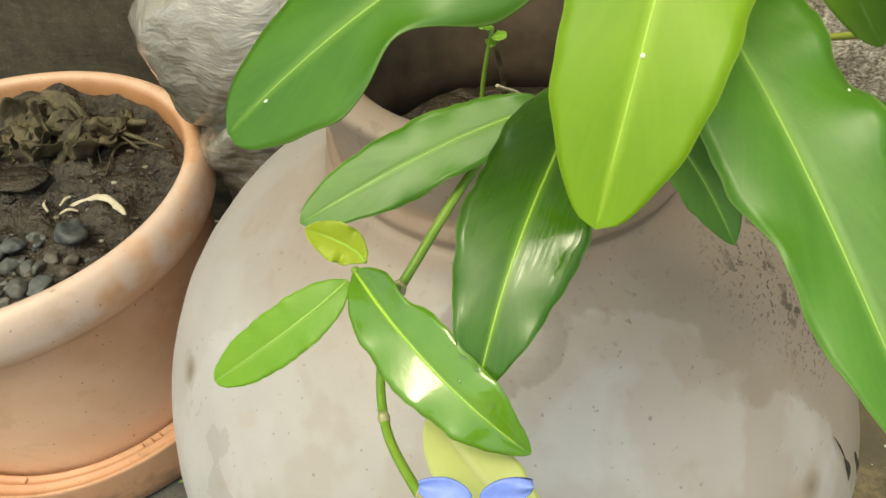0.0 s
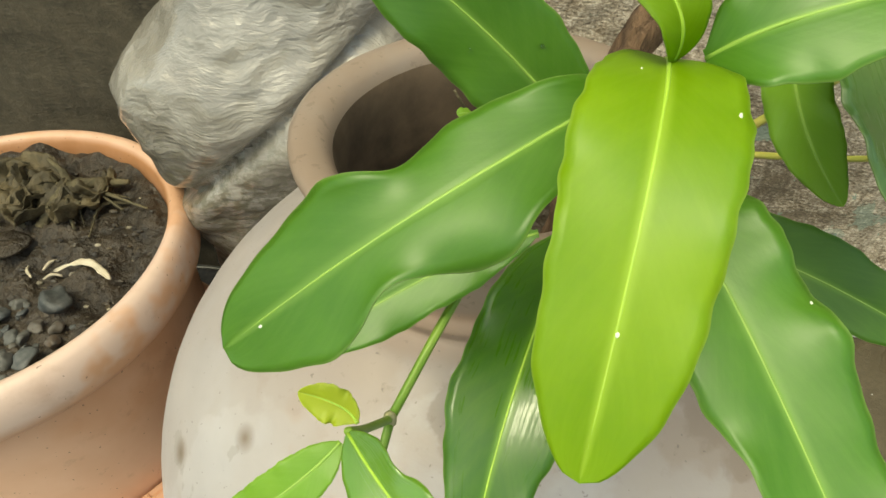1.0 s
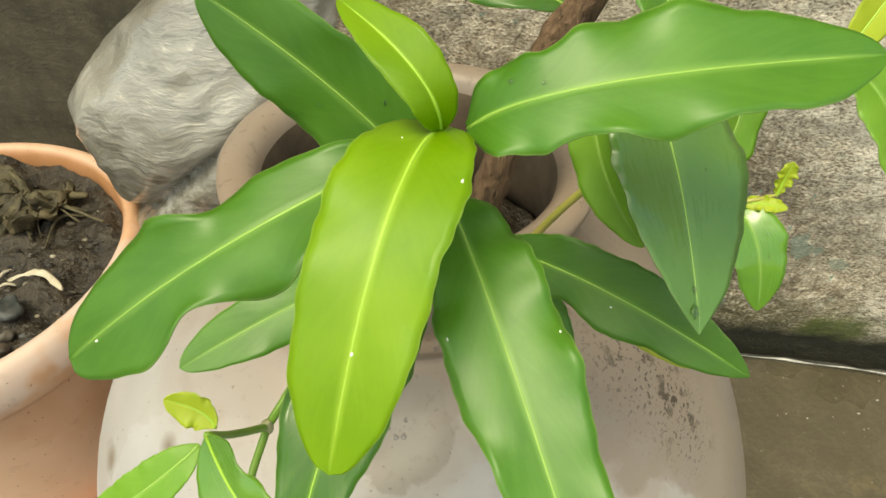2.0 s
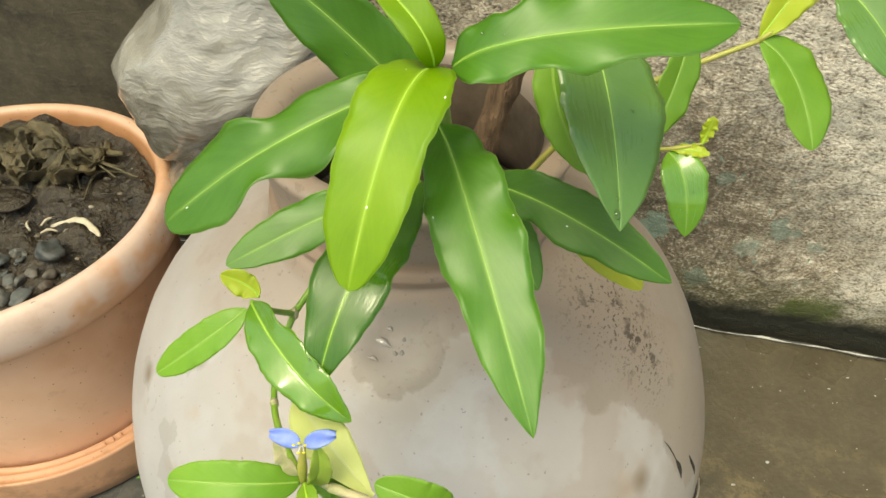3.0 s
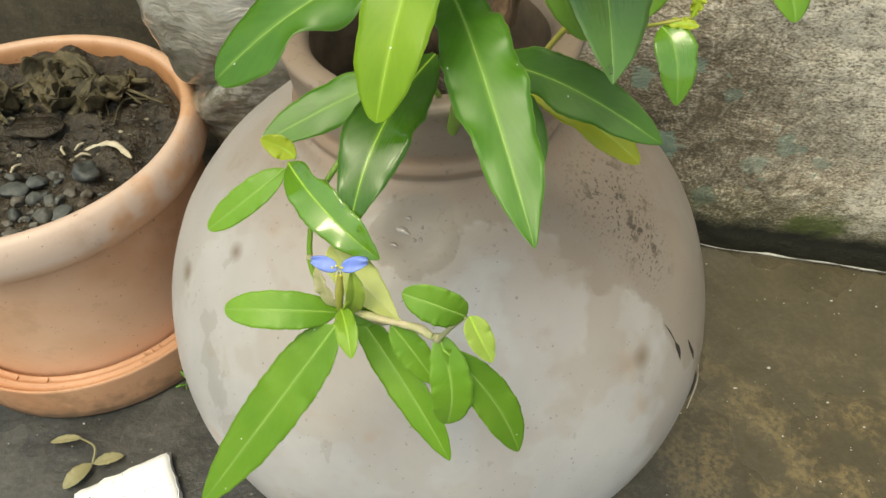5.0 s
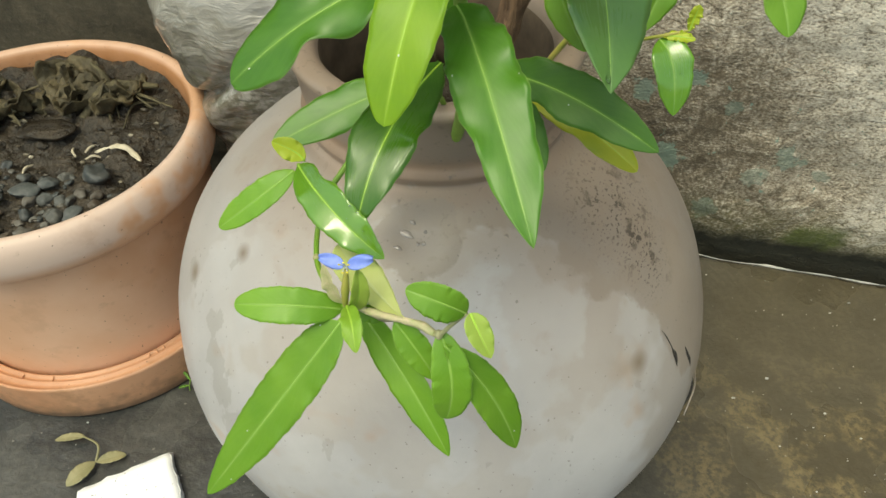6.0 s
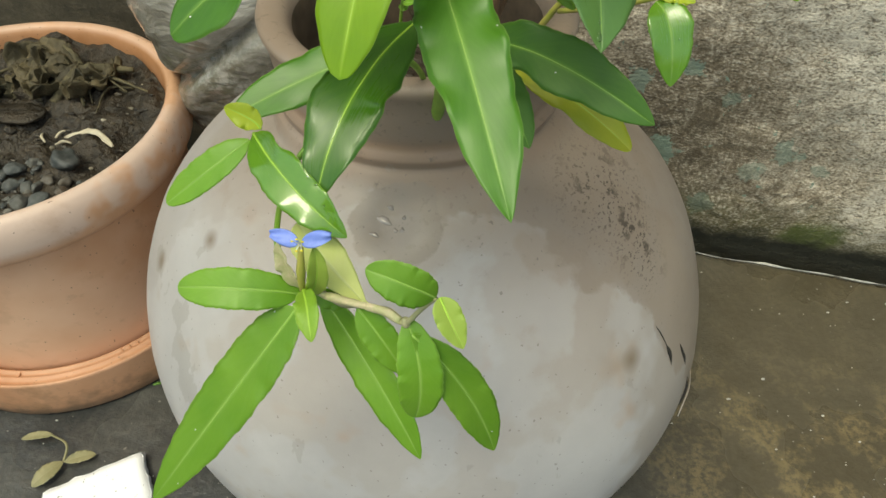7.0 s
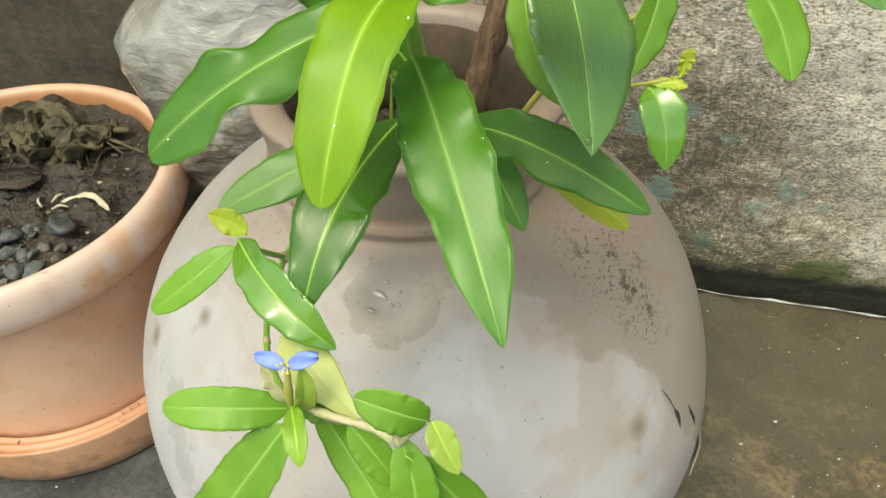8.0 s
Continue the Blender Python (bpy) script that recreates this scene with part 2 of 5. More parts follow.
def clay_mat():
    """Grey weathered clay with damp brown stains, mould specks and a semi-gloss wet skin."""
    m, nt, p = mat("grey clay")
    v = coords(nt)
    n1, n2, n3 = noise_tex(nt, v, 9, 4), noise_tex(nt, v, 34, 5), noise_tex(nt, v, 240, 3)
    col = mix(nt, ramp(nt, n2, [(0.3, 0.0), (0.7, 1.0)]), (0.408, 0.390, 0.391), (0.476, 0.458, 0.457))
    blot = ramp(nt, math_node(nt, "ADD", math_node(nt, "MULTIPLY", n1, 0.8), math_node(nt, "MULTIPLY", n2, 0.2)), [(0.53, 0.0), (0.56, 1.0)])
    col = mix(nt, math_node(nt, "MULTIPLY", blot, 0.26), col, (0.33, 0.265, 0.205))
    rust = ramp(nt, noise_tex(nt, v, 22, 3), [(0.60, 0.0), (0.70, 1.0)])
    col = mix(nt, math_node(nt, "MULTIPLY", rust, 0.5), col, (0.42, 0.29, 0.20))
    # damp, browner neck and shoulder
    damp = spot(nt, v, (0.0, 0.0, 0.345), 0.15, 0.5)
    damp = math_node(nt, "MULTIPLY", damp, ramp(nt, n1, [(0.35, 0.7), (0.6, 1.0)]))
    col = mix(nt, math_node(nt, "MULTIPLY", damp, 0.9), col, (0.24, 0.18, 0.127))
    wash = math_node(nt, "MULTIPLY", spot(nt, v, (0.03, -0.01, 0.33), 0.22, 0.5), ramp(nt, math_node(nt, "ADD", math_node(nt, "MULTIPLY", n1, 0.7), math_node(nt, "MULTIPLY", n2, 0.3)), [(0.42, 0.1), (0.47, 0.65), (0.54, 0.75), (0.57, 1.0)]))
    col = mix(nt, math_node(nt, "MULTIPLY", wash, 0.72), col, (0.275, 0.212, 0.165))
    sepc = nt.nodes.new("ShaderNodeSeparateXYZ")
    nt.links.new(v, sepc.inputs[0])
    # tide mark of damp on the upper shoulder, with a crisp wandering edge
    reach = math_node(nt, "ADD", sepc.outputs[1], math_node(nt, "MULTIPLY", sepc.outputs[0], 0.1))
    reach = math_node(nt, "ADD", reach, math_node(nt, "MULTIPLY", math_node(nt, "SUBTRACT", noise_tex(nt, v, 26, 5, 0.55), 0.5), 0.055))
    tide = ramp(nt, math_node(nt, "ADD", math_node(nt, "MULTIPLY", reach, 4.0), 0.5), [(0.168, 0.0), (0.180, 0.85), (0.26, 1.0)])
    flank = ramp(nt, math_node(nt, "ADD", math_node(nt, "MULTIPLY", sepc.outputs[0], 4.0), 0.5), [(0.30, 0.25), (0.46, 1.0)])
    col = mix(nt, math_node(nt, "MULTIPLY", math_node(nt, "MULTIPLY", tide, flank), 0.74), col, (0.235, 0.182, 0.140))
    rings = ramp(nt, math_node(nt, "ADD", sepc.outputs[2], math_node(nt, "MULTIPLY", math_node(nt, "SUBTRACT", n2, 0.5), 0.006)), [(0.2955, 0.0), (0.2985, 0.7), (0.3005, 0.3), (0.3025, 1.0), (0.306, 0.35), (0.3105, 1.0), (0.315, 0.6), (0.318, 0.1)])
    col = mix(nt, math_node(nt, "MULTIPLY", rings, 0.75), col, (0.25, 0.155, 0.10))
    wet = ramp(nt, math_node(nt, "ADD", spot(nt, v, (-0.009, -0.088, 0.287), 0.030, 0.8), math_node(nt, "MULTIPLY", math_node(nt, "SUBTRACT", n2, 0.5), 1.0)), [(0.36, 0.0), (0.42, 1.0)])
    col = mix(nt, math_node(nt, "MULTIPLY", wet, 0.7), col, (0.23, 0.19, 0.16))
    side = ramp(nt, math_node(nt, "ADD", spot(nt, v, (0.17, -0.09, 0.17), 0.13, 0.7), math_node(nt, "MULTIPLY", math_node(nt, "SUBTRACT", n1, 0.5), 2.2)), [(0.45, 0.0), (0.62, 1.0)])
    col = mix(nt, math_node(nt, "MULTIPLY", side, 0.55), col, (0.30, 0.245, 0.195))
    # mould specks on one shoulder
    specks = ramp(nt, noise_tex(nt, coords(nt, (1, 1, 1.8)), 430, 3), [(0.575, 0.0), (0.62, 1.0)])
    field = spot(nt, v, (0.095, -0.050, 0.276), 0.042, 0.8)
    field = math_node(nt, "ADD", field, spot(nt, v, (0.116, -0.072, 0.255), 0.024, 0.9), True)
    pits = ramp(nt, noise_tex(nt, coords(nt, (1, 1, 1.6)), 110, 3, 0.65), [(0.53, 0.0), (0.565, 1.0)])
    specks = math_node(nt, "MAXIMUM", specks, math_node(nt, "MULTIPLY", pits, ramp(nt, n2, [(0.50, 0.0), (0.56, 1.0)])))
    col = mix(nt, math_node(nt, "MULTIPLY", math_node(nt, "MULTIPLY", specks, field), 0.92), col, (0.045, 0.034, 0.025))
    gritty = math_node(nt, "MULTIPLY", ramp(nt, noise_tex(nt, v, 210, 3), [(0.60, 0.0), (0.66, 1.0)]), damp)
    col = mix(nt, math_node(nt, "MULTIPLY", gritty, 0.35), col, (0.11, 0.08, 0.055))
    fine = ramp(nt, noise_tex(nt, v, 420, 1), [(0.735, 0.0), (0.76, 1.0)])
    col = mix(nt, math_node(nt, "MULTIPLY", fine, 0.5), col, (0.12, 0.10, 0.085))
    # runs of dried water down the flank
    run = 0.0
    for c, r in (((-0.121, -0.099, 0.228), 0.024), ((-0.120, -0.112, 0.212), 0.022), ((-0.118, -0.123, 0.197), 0.024), ((-0.113, -0.134, 0.180), 0.022), ((-0.142, -0.060, 0.228), 0.014)):
        run = math_node(nt, "MAXIMUM", run, spot(nt, v, c, r, 1.0))
    run = ramp(nt, math_node(nt, "ADD", run, math_node(nt, "MULTIPLY", math_node(nt, "SUBTRACT", noise_tex(nt, coords(nt, (1, 1, 0.35)), 60, 4), 0.5), 3.0)), [(0.52, 0.0), (0.60, 0.38)])
    col = mix(nt, run, col, (0.27, 0.245, 0.22))
    for c, r in (((-0.1023, -0.0778, 0.26), 0.0065), ((0.108, -0.1147, 0.2254), 0.008), ((-0.1405, -0.066, 0.229), 0.008)):
        s = math_node(nt, "MULTIPLY", spot(nt, v, c, r, 0.9), 0.8)
        col = mix(nt, s, col, (0.16, 0.115, 0.07))
    nt.links.new(col, p.inputs["Base Color"])
    nt.links.new(math_node(nt, "ADD", math_node(nt, "MULTIPLY", n2, 0.25), 0.30), p.inputs["Roughness"])
    bump(nt, math_node(nt, "ADD", n2, math_node(nt, "MULTIPLY", n3, 0.25)), 0.25, 0.0012)
    return m


CLAY = clay_mat()


def terracotta_mat(name, dark, light, scale_bloom, grime):
    m, nt, p = mat(name)
    v = coords(nt)
    n1, n2 = noise_tex(nt, v, 10, 4), noise_tex(nt, v, 70, 5)
    col = mix(nt, ramp(nt, n1, [(0.35, 0.0), (0.65, 1.0)]), dark, light)
    # limescale bloom on the rim
    sep = nt.nodes.new("ShaderNodeSeparateXYZ")
    nt.links.new(v, sep.inputs[0])
    band = nt.nodes.new("ShaderNodeMapRange")
    band.inputs["From Min"].default_value, band.inputs["From Max"].default_value = 0.168, 0.178
    nt.links.new(sep.outputs[2], band.inputs["Value"])
    flat = coords(nt, (1, 1, 0))
    outside = math_node(nt, "SUBTRACT", 1.0, spot(nt, flat, (0, 0, 0), 0.1215, 0.012), True)
    soiled = math_node(nt, "MULTIPLY", band.outputs[0], ramp(nt, noise_tex(nt, v, 17, 5), [(0.36, 0.15), (0.60, 0.75)]))
    col = mix(nt, math_node(nt, "MULTIPLY", soiled, scale_bloom), col, (0.47, 0.26, 0.14))
    front = nt.nodes.new("ShaderNodeMapRange")
    front.inputs["From Min"].default_value, front.inputs["From Max"].default_value = 0.06, -0.03
    nt.links.new(math_node(nt, "ADD", sep.outputs[1], math_node(nt, "MULTIPLY", math_node(nt, "SUBTRACT", n1, 0.5), 0.12)), front.inputs["Value"])
    outside = math_node(nt, "MULTIPLY", outside, math_node(nt, "ADD", math_node(nt, "MULTIPLY", front.outputs[0], 0.7), 0.3))
    lime = math_node(nt, "MULTIPLY", math_node(nt, "MULTIPLY", band.outputs[0], outside), ramp(nt, noise_tex(nt, v, 11, 4), [(0.42, 0.05), (0.48, 0.9)]))
    col = mix(nt, math_node(nt, "MULTIPLY", lime, scale_bloom), col, (0.62, 0.49, 0.42))
    inside = math_node(nt, "MULTIPLY", spot(nt, flat, (0, 0, 0), 0.1225, 0.02), ramp(nt, n2, [(0.3, 0.75), (0.7, 1.0)]))
    col = mix(nt, math_node(nt, "MULTIPLY", math_node(nt, "MULTIPLY", inside, band.outputs[0]), scale_bloom), col, (0.36, 0.155, 0.055))
    smear = ramp(nt, noise_tex(nt, v, 26, 5), [(0.56, 0.0), (0.66, 1.0)])
    col = mix(nt, math_node(nt, "MULTIPLY", smear, grime), col, (0.34, 0.18, 0.09))
    dirt = ramp(nt, n2, [(0.62, 0.0), (0.72, 1.0)])
    col = mix(nt, math_node(nt, "MULTIPLY", dirt, 0.25), col, (0.30, 0.17, 0.10))
    mud = nt.nodes.new("ShaderNodeMapRange")
    mud.inputs["From Min"].default_value, mud.inputs["From Max"].default_value = 0.030, 0.0
    nt.links.new(math_node(nt, "ADD", sep.outputs[2], math_node(nt, "MULTIPLY", math_node(nt, "SUBTRACT", n2, 0.5), 0.09)), mud.inputs["Value"])
    col = mix(nt, math_node(nt, "MULTIPLY", mud.outputs[0], 0.75), col, (0.20, 0.12, 0.07))
    fine = ramp(nt, noise_tex(nt, v, 330, 1), [(0.735, 0.0), (0.76, 1.0)])
    col = mix(nt, math_node(nt, "MULTIPLY", fine, 0.6), col, (0.10, 0.06, 0.04))
    nt.links.new(col, p.inputs["Base Color"])
    p.inputs["Roughness"].default_value = 0.5
    bump(nt, n2, 0.15, 0.0006)
    return m


TERRA = terracotta_mat("terracotta plastic", (0.61, 0.335, 0.195), (0.71, 0.445, 0.30), 0.9, 0.22)
SAUCER = terracotta_mat("saucer plastic", (0.47, 0.225, 0.115), (0.58, 0.32, 0.19), 0.0, 0.6)


def plaster_mat():
    """Rough sandy cement render, with a dark brown stretch, damp blotches, lichen and moss near the foot."""
    m, nt, p = mat("rough render")
    v = coords(nt)
    flat = coords(nt, (0.78, 1, 1.18))
    n1, n2 = noise_tex(nt, v, 6, 4), noise_tex(nt, v, 28, 6, 0.7)
    n3, n4 = noise_tex(nt, flat, 470, 3.0, 0.62), noise_tex(nt, flat, 120, 5, 0.7)
    grain = math_node(nt, "ADD", math_node(nt, "MULTIPLY", n3, 0.6), math_node(nt, "MULTIPLY", n4, 0.4))
    col = ramp(nt, grain, [(0.38, (0.120, 0.095, 0.066)), (0.47, (0.33, 0.275, 0.204)), (0.54, (0.47, 0.404, 0.312)), (0.61, (0.74, 0.665, 0.55))])
    loose = ramp(nt, grain, [(0.41, 0.15), (0.56, 1.0)])
    col = mix(nt, ramp(nt, n2, [(0.48, 0.0), (0.66, 0.6)]), col, (0.20, 0.150, 0.090))
    col = mix(nt, math_node(nt, "MULTIPLY", ramp(nt, n1, [(0.46, 0.0), (0.60, 0.4)]), loose), col, (0.58, 0.52, 0.42))

    def patch(where, size, ragged):
        d = spot(nt, v, (where[0], 0.013, where[1]), size, 1.0)
        return math_node(nt, "ADD", d, math_node(nt, "MULTIPLY", math_node(nt, "SUBTRACT", n2, 0.5), ragged))

    sep = nt.nodes.new("ShaderNodeSeparateXYZ")
    nt.links.new(v, sep.inputs[0])
    # dry pale stretches where the old coat has worn thin
    for where, size, k in (((0.133, 0.062), 0.055, 0.8), ((0.10, 0.23), 0.15, 0.75), ((0.20, 0.17), 0.14, 0.75), ((0.02, 0.31), 0.14, 0.65), ((0.22, 0.33), 0.2, 0.7)):
        col = mix(nt, math_node(nt, "MULTIPLY", math_node(nt, "MULTIPLY", ramp(nt, patch(where, size, 1.2), [(0.15, 0.0), (0.6, 1.0)]), k), loose), col, (0.70, 0.645, 0.55))
    # damp brown blotches
    for where, size, k in (((-0.015, 0.190), 0.085, 0.6), ((-0.065, 0.150), 0.10, 0.85), ((-0.05, 0.080), 0.085, 0.85), ((-0.13, 0.13), 0.12, 0.8), ((0.02, 0.105), 0.055, 0.45), ((0.055, 0.145), 0.06, 0.4), ((0.03, 0.045), 0.05, 0.6)):
        col = mix(nt, math_node(nt, "MULTIPLY", math_node(nt, "MULTIPLY", ramp(nt, patch(where, size, 1.3), [(0.12, 0.0), (0.6, 1.0)]), k), ramp(nt, grain, [(0.40, 1.0), (0.60, 0.45)])), col, (0.095, 0.074, 0.047))
    # grey-green lichen
    lace = noise_tex(nt, v, 95, 5, 0.7)
    for where, size, k in (((-0.066, 0.198), 0.016, 0.8), ((-0.072, 0.113), 0.024, 0.85), ((0.037, 0.126), 0.020, 0.6), ((-0.029, 0.173), 0.012, 0.5), ((-0.109, 0.183), 0.016, 0.7), ((0.013, 0.104), 0.018, 0.45), ((0.073, 0.113), 0.014, 0.5), ((-0.021, 0.055), 0.020, 0.6)):
        d = math_node(nt, "ADD", spot(nt, v, (where[0], 0.013, where[1]), size, 1.0), math_node(nt, "MULTIPLY", math_node(nt, "SUBTRACT", lace, 0.5), 2.2))
        col = mix(nt, math_node(nt, "MULTIPLY", ramp(nt, d, [(0.34, 0.0), (0.44, 1.0)]), k), col, (0.185, 0.255, 0.205))
    # moss along the foot
    moss = nt.nodes.new("ShaderNodeMapRange")
    moss.inputs["From Min"].default_value, moss.inputs["From Max"].default_value = 0.085, 0.018
    nt.links.new(math_node(nt, "ADD", sep.outputs[2], math_node(nt, "MULTIPLY", math_node(nt, "SUBTRACT", n2, 0.5), 0.13)), moss.inputs["Value"])
    col = mix(nt, math_node(nt, "MULTIPLY", moss.outputs[0], ramp(nt, n3, [(0.38, 0.85), (0.62, 0.4)])), col, (0.115, 0.108, 0.036))
    col = mix(nt, math_node(nt, "MULTIPLY", ramp(nt, patch((0.095, 0.030), 0.04, 1.4), [(0.2, 0.0), (0.6, 1.0)]), 0.8), col, (0.085, 0.115, 0.018))
    # shade of the gap at the wall's foot, painted as a near-black band
    foot_shade = nt.nodes.new("ShaderNodeMapRange")
    foot_shade.inputs["From Min"].default_value, foot_shade.inputs["From Max"].default_value = 0.034, 0.012
    nt.links.new(math_node(nt, "ADD", sep.outputs[2], math_node(nt, "MULTIPLY", math_node(nt, "SUBTRACT", n2, 0.5), 0.05)), foot_shade.inputs["Value"])
    col = mix(nt, foot_shade.outputs[0], col, (0.024, 0.023, 0.013))
    # dark brown over one stretch of the wall, with a wandering edge
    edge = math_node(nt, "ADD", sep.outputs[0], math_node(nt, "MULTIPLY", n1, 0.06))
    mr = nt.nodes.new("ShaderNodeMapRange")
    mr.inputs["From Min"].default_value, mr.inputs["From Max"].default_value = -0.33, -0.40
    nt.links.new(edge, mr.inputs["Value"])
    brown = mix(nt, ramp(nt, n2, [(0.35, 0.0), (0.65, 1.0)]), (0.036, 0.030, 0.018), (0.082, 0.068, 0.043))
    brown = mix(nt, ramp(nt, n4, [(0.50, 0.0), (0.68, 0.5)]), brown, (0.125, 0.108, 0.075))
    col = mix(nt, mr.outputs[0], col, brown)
    nt.links.new(col, p.inputs["Base Color"])
    p.inputs["Roughness"].default_value = 0.85
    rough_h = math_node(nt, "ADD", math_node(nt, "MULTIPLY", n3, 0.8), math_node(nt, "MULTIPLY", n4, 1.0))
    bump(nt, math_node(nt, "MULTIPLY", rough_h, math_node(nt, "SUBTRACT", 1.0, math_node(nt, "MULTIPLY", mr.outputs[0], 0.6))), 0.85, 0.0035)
    return m


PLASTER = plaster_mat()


def floor_mat():
    """Wet, dark cement floor with ochre algae and worn pale patches."""
    m, nt, p = mat("wet cement")
    v = coords(nt)
    n1, n2, n3 = noise_tex(nt, v, 4.5, 4), noise_tex(nt, v, 22, 6, 0.65), noise_tex(nt, v, 160, 5, 0.7)
    col = mix(nt, ramp(nt, n2, [(0.35, 0.0), (0.7, 1.0)]), (0.036, 0.037, 0.036), (0.086, 0.084, 0.077))
    col = mix(nt, math_node(nt, "MULTIPLY", ramp(nt, n3, [(0.45, 0.0), (0.7, 1.0)]), 0.35), col, (0.17, 0.16, 0.135))
    sep = nt.nodes.new("ShaderNodeSeparateXYZ")
    nt.links.new(v, sep.inputs[0])
    side = nt.nodes.new("ShaderNodeMapRange")
    side.inputs["From Min"].default_value, side.inputs["From Max"].default_value = 0.10, 0.45
    nt.links.new(math_node(nt, "ADD", spot(nt, v, (0.30, -0.16, 0), 0.50, 1.0), math_node(nt, "MULTIPLY", math_node(nt, "SUBTRACT", n1, 0.5), 0.25)), side.inputs["Value"])
    near = nt.nodes.new("ShaderNodeMapRange")
    near.inputs["From Min"].default_value, near.inputs["From Max"].default_value = -0.09, -0.19
    nt.links.new(math_node(nt, "ADD", sep.outputs[1], math_node(nt, "MULTIPLY", math_node(nt, "SUBTRACT", n1, 0.5), 0.2)), near.inputs["Value"])
    damp = ramp(nt, n1, [(0.44, 1.0), (0.56, 0.0)])
    col = mix(nt, math_node(nt, "MULTIPLY", damp, 0.55), col, (0.026, 0.029, 0.031))
    ochre = math_node(nt, "MULTIPLY", math_node(nt, "MULTIPLY", math_node(nt, "ADD", math_node(nt, "MULTIPLY", near.outputs[0], 0.9), 0.15), ramp(nt, n2, [(0.47, 0.0), (0.58, 1.0)])), ramp(nt, n3, [(0.40, 0.0), (0.56, 1.0)]))
    col = mix(nt, math_node(nt, "MULTIPLY", side.outputs[0], 0.65), col, (0.094, 0.074, 0.039))
    col = mix(nt, math_node(nt, "MULTIPLY", math_node(nt, "MULTIPLY", ochre, side.outputs[0]), 0.5), col, (0.26, 0.198, 0.096))
    fine = ramp(nt, noise_tex(nt, v, 200, 1), [(0.74, 0.0), (0.77, 1.0)])
    col = mix(nt, math_node(nt, "MULTIPLY", fine, 0.5), col, (0.35, 0.33, 0.29))
    nt.links.new(col, p.inputs["Base Color"])
    nt.links.new(ramp(nt, n1, [(0.44, 0.09), (0.58, 0.42)]), p.inputs["Roughness"])
    bump(nt, math_node(nt, "ADD", n2, math_node(nt, "MULTIPLY", n3, 0.7)), 0.45, 0.003)
    return m


FLOOR = floor_mat()


def bag_mat():
    """Pale grey plastic film, crumpled into facets, with gritty dirt dried on its lower lobe."""
    m, nt, p = mat("crumpled plastic")
    v = coords(nt)
    n1, n3 = noise_tex(nt, v, 14, 5), noise_tex(nt, v, 120, 5, 0.7)
    warp = nt.nodes.new("ShaderNodeVectorMath")
    warp.operation = "MULTIPLY_ADD"
    wob = nt.nodes.new("ShaderNodeTexNoise")
    wob.inputs["Scale"].default_value = 22
    nt.links.new(v, wob.inputs["Vector"])
    nt.links.new(wob.outputs["Color"], warp.inputs[0])
    warp.inputs[1].default_value = (0.03, 0.03, 0.03)
    nt.links.new(v, warp.inputs[2])
    facets = []
    for scale in (26, 70):
        vo = nt.nodes.new("ShaderNodeTexVoronoi")
        vo.inputs["Scale"].default_value = scale
        nt.links.new(warp.outputs[0], vo.inputs["Vector"])
        facets.append(vo.outputs["Distance"])
    slant = nt.nodes.new("ShaderNodeMapping")
    slant.inputs["Rotation"].default_value = (0, radians(-52), 0)
    slant.inputs["Scale"].default_value = (0.35, 1, 1.3)
    nt.links.new(warp.outputs[0], slant.inputs["Vector"])
    pull = noise_tex(nt, slant.outputs[0], 55, 4, 0.6)
    col = mix(nt, ramp(nt, n1, [(0.35, 0.0), (0.65, 1.0)]), (0.190, 0.174, 0.146), (0.30, 0.282, 0.246))
    col = mix(nt, ramp(nt, facets[0], [(0.35, 0.0), (0.75, 0.45)]), col, (0.43, 0.41, 0.37))
    sep = nt.nodes.new("ShaderNodeSeparateXYZ")
    nt.links.new(v, sep.inputs[0])
    low = nt.nodes.new("ShaderNodeMapRange")
    low.inputs["From Min"].default_value, low.inputs["From Max"].default_value = 0.285, 0.235
    nt.links.new(math_node(nt, "ADD", sep.outputs[2], math_node(nt, "MULTIPLY", math_node(nt, "SUBTRACT", n1, 0.5), 0.10)), low.inputs["Value"])
    grit = math_node(nt, "MULTIPLY", ramp(nt, n3, [(0.44, 0.0), (0.56, 0.9)]), math_node(nt, "ADD", math_node(nt, "MULTIPLY", low.outputs[0], 0.75), 0.12))
    col = mix(nt, grit, col, (0.105, 0.095, 0.060))
    stain = ramp(nt, noise_tex(nt, v, 30, 4), [(0.58, 0.0), (0.68, 0.6)])
    col = mix(nt, math_node(nt, "MULTIPLY", stain, low.outputs[0]), col, (0.085, 0.085, 0.045))
    nt.links.new(col, p.inputs["Base Color"])
    p.inputs["Roughness"].default_value = 0.30
    p.inputs["Coat Weight"].default_value = 0.9
    p.inputs["Coat Roughness"].default_value = 0.07
    bump(nt, math_node(nt, "ADD", math_node(nt, "MULTIPLY", facets[0], 0.35), math_node(nt, "ADD", math_node(nt, "MULTIPLY", facets[1], 0.2), math_node(nt, "ADD", math_node(nt, "MULTIPLY", pull, 0.6), math_node(nt, "MULTIPLY", noise_tex(nt, slant.outputs[0], 190, 3, 0.6), 0.16)))), 0.85, 0.009)
    return m


BAG = bag_mat()


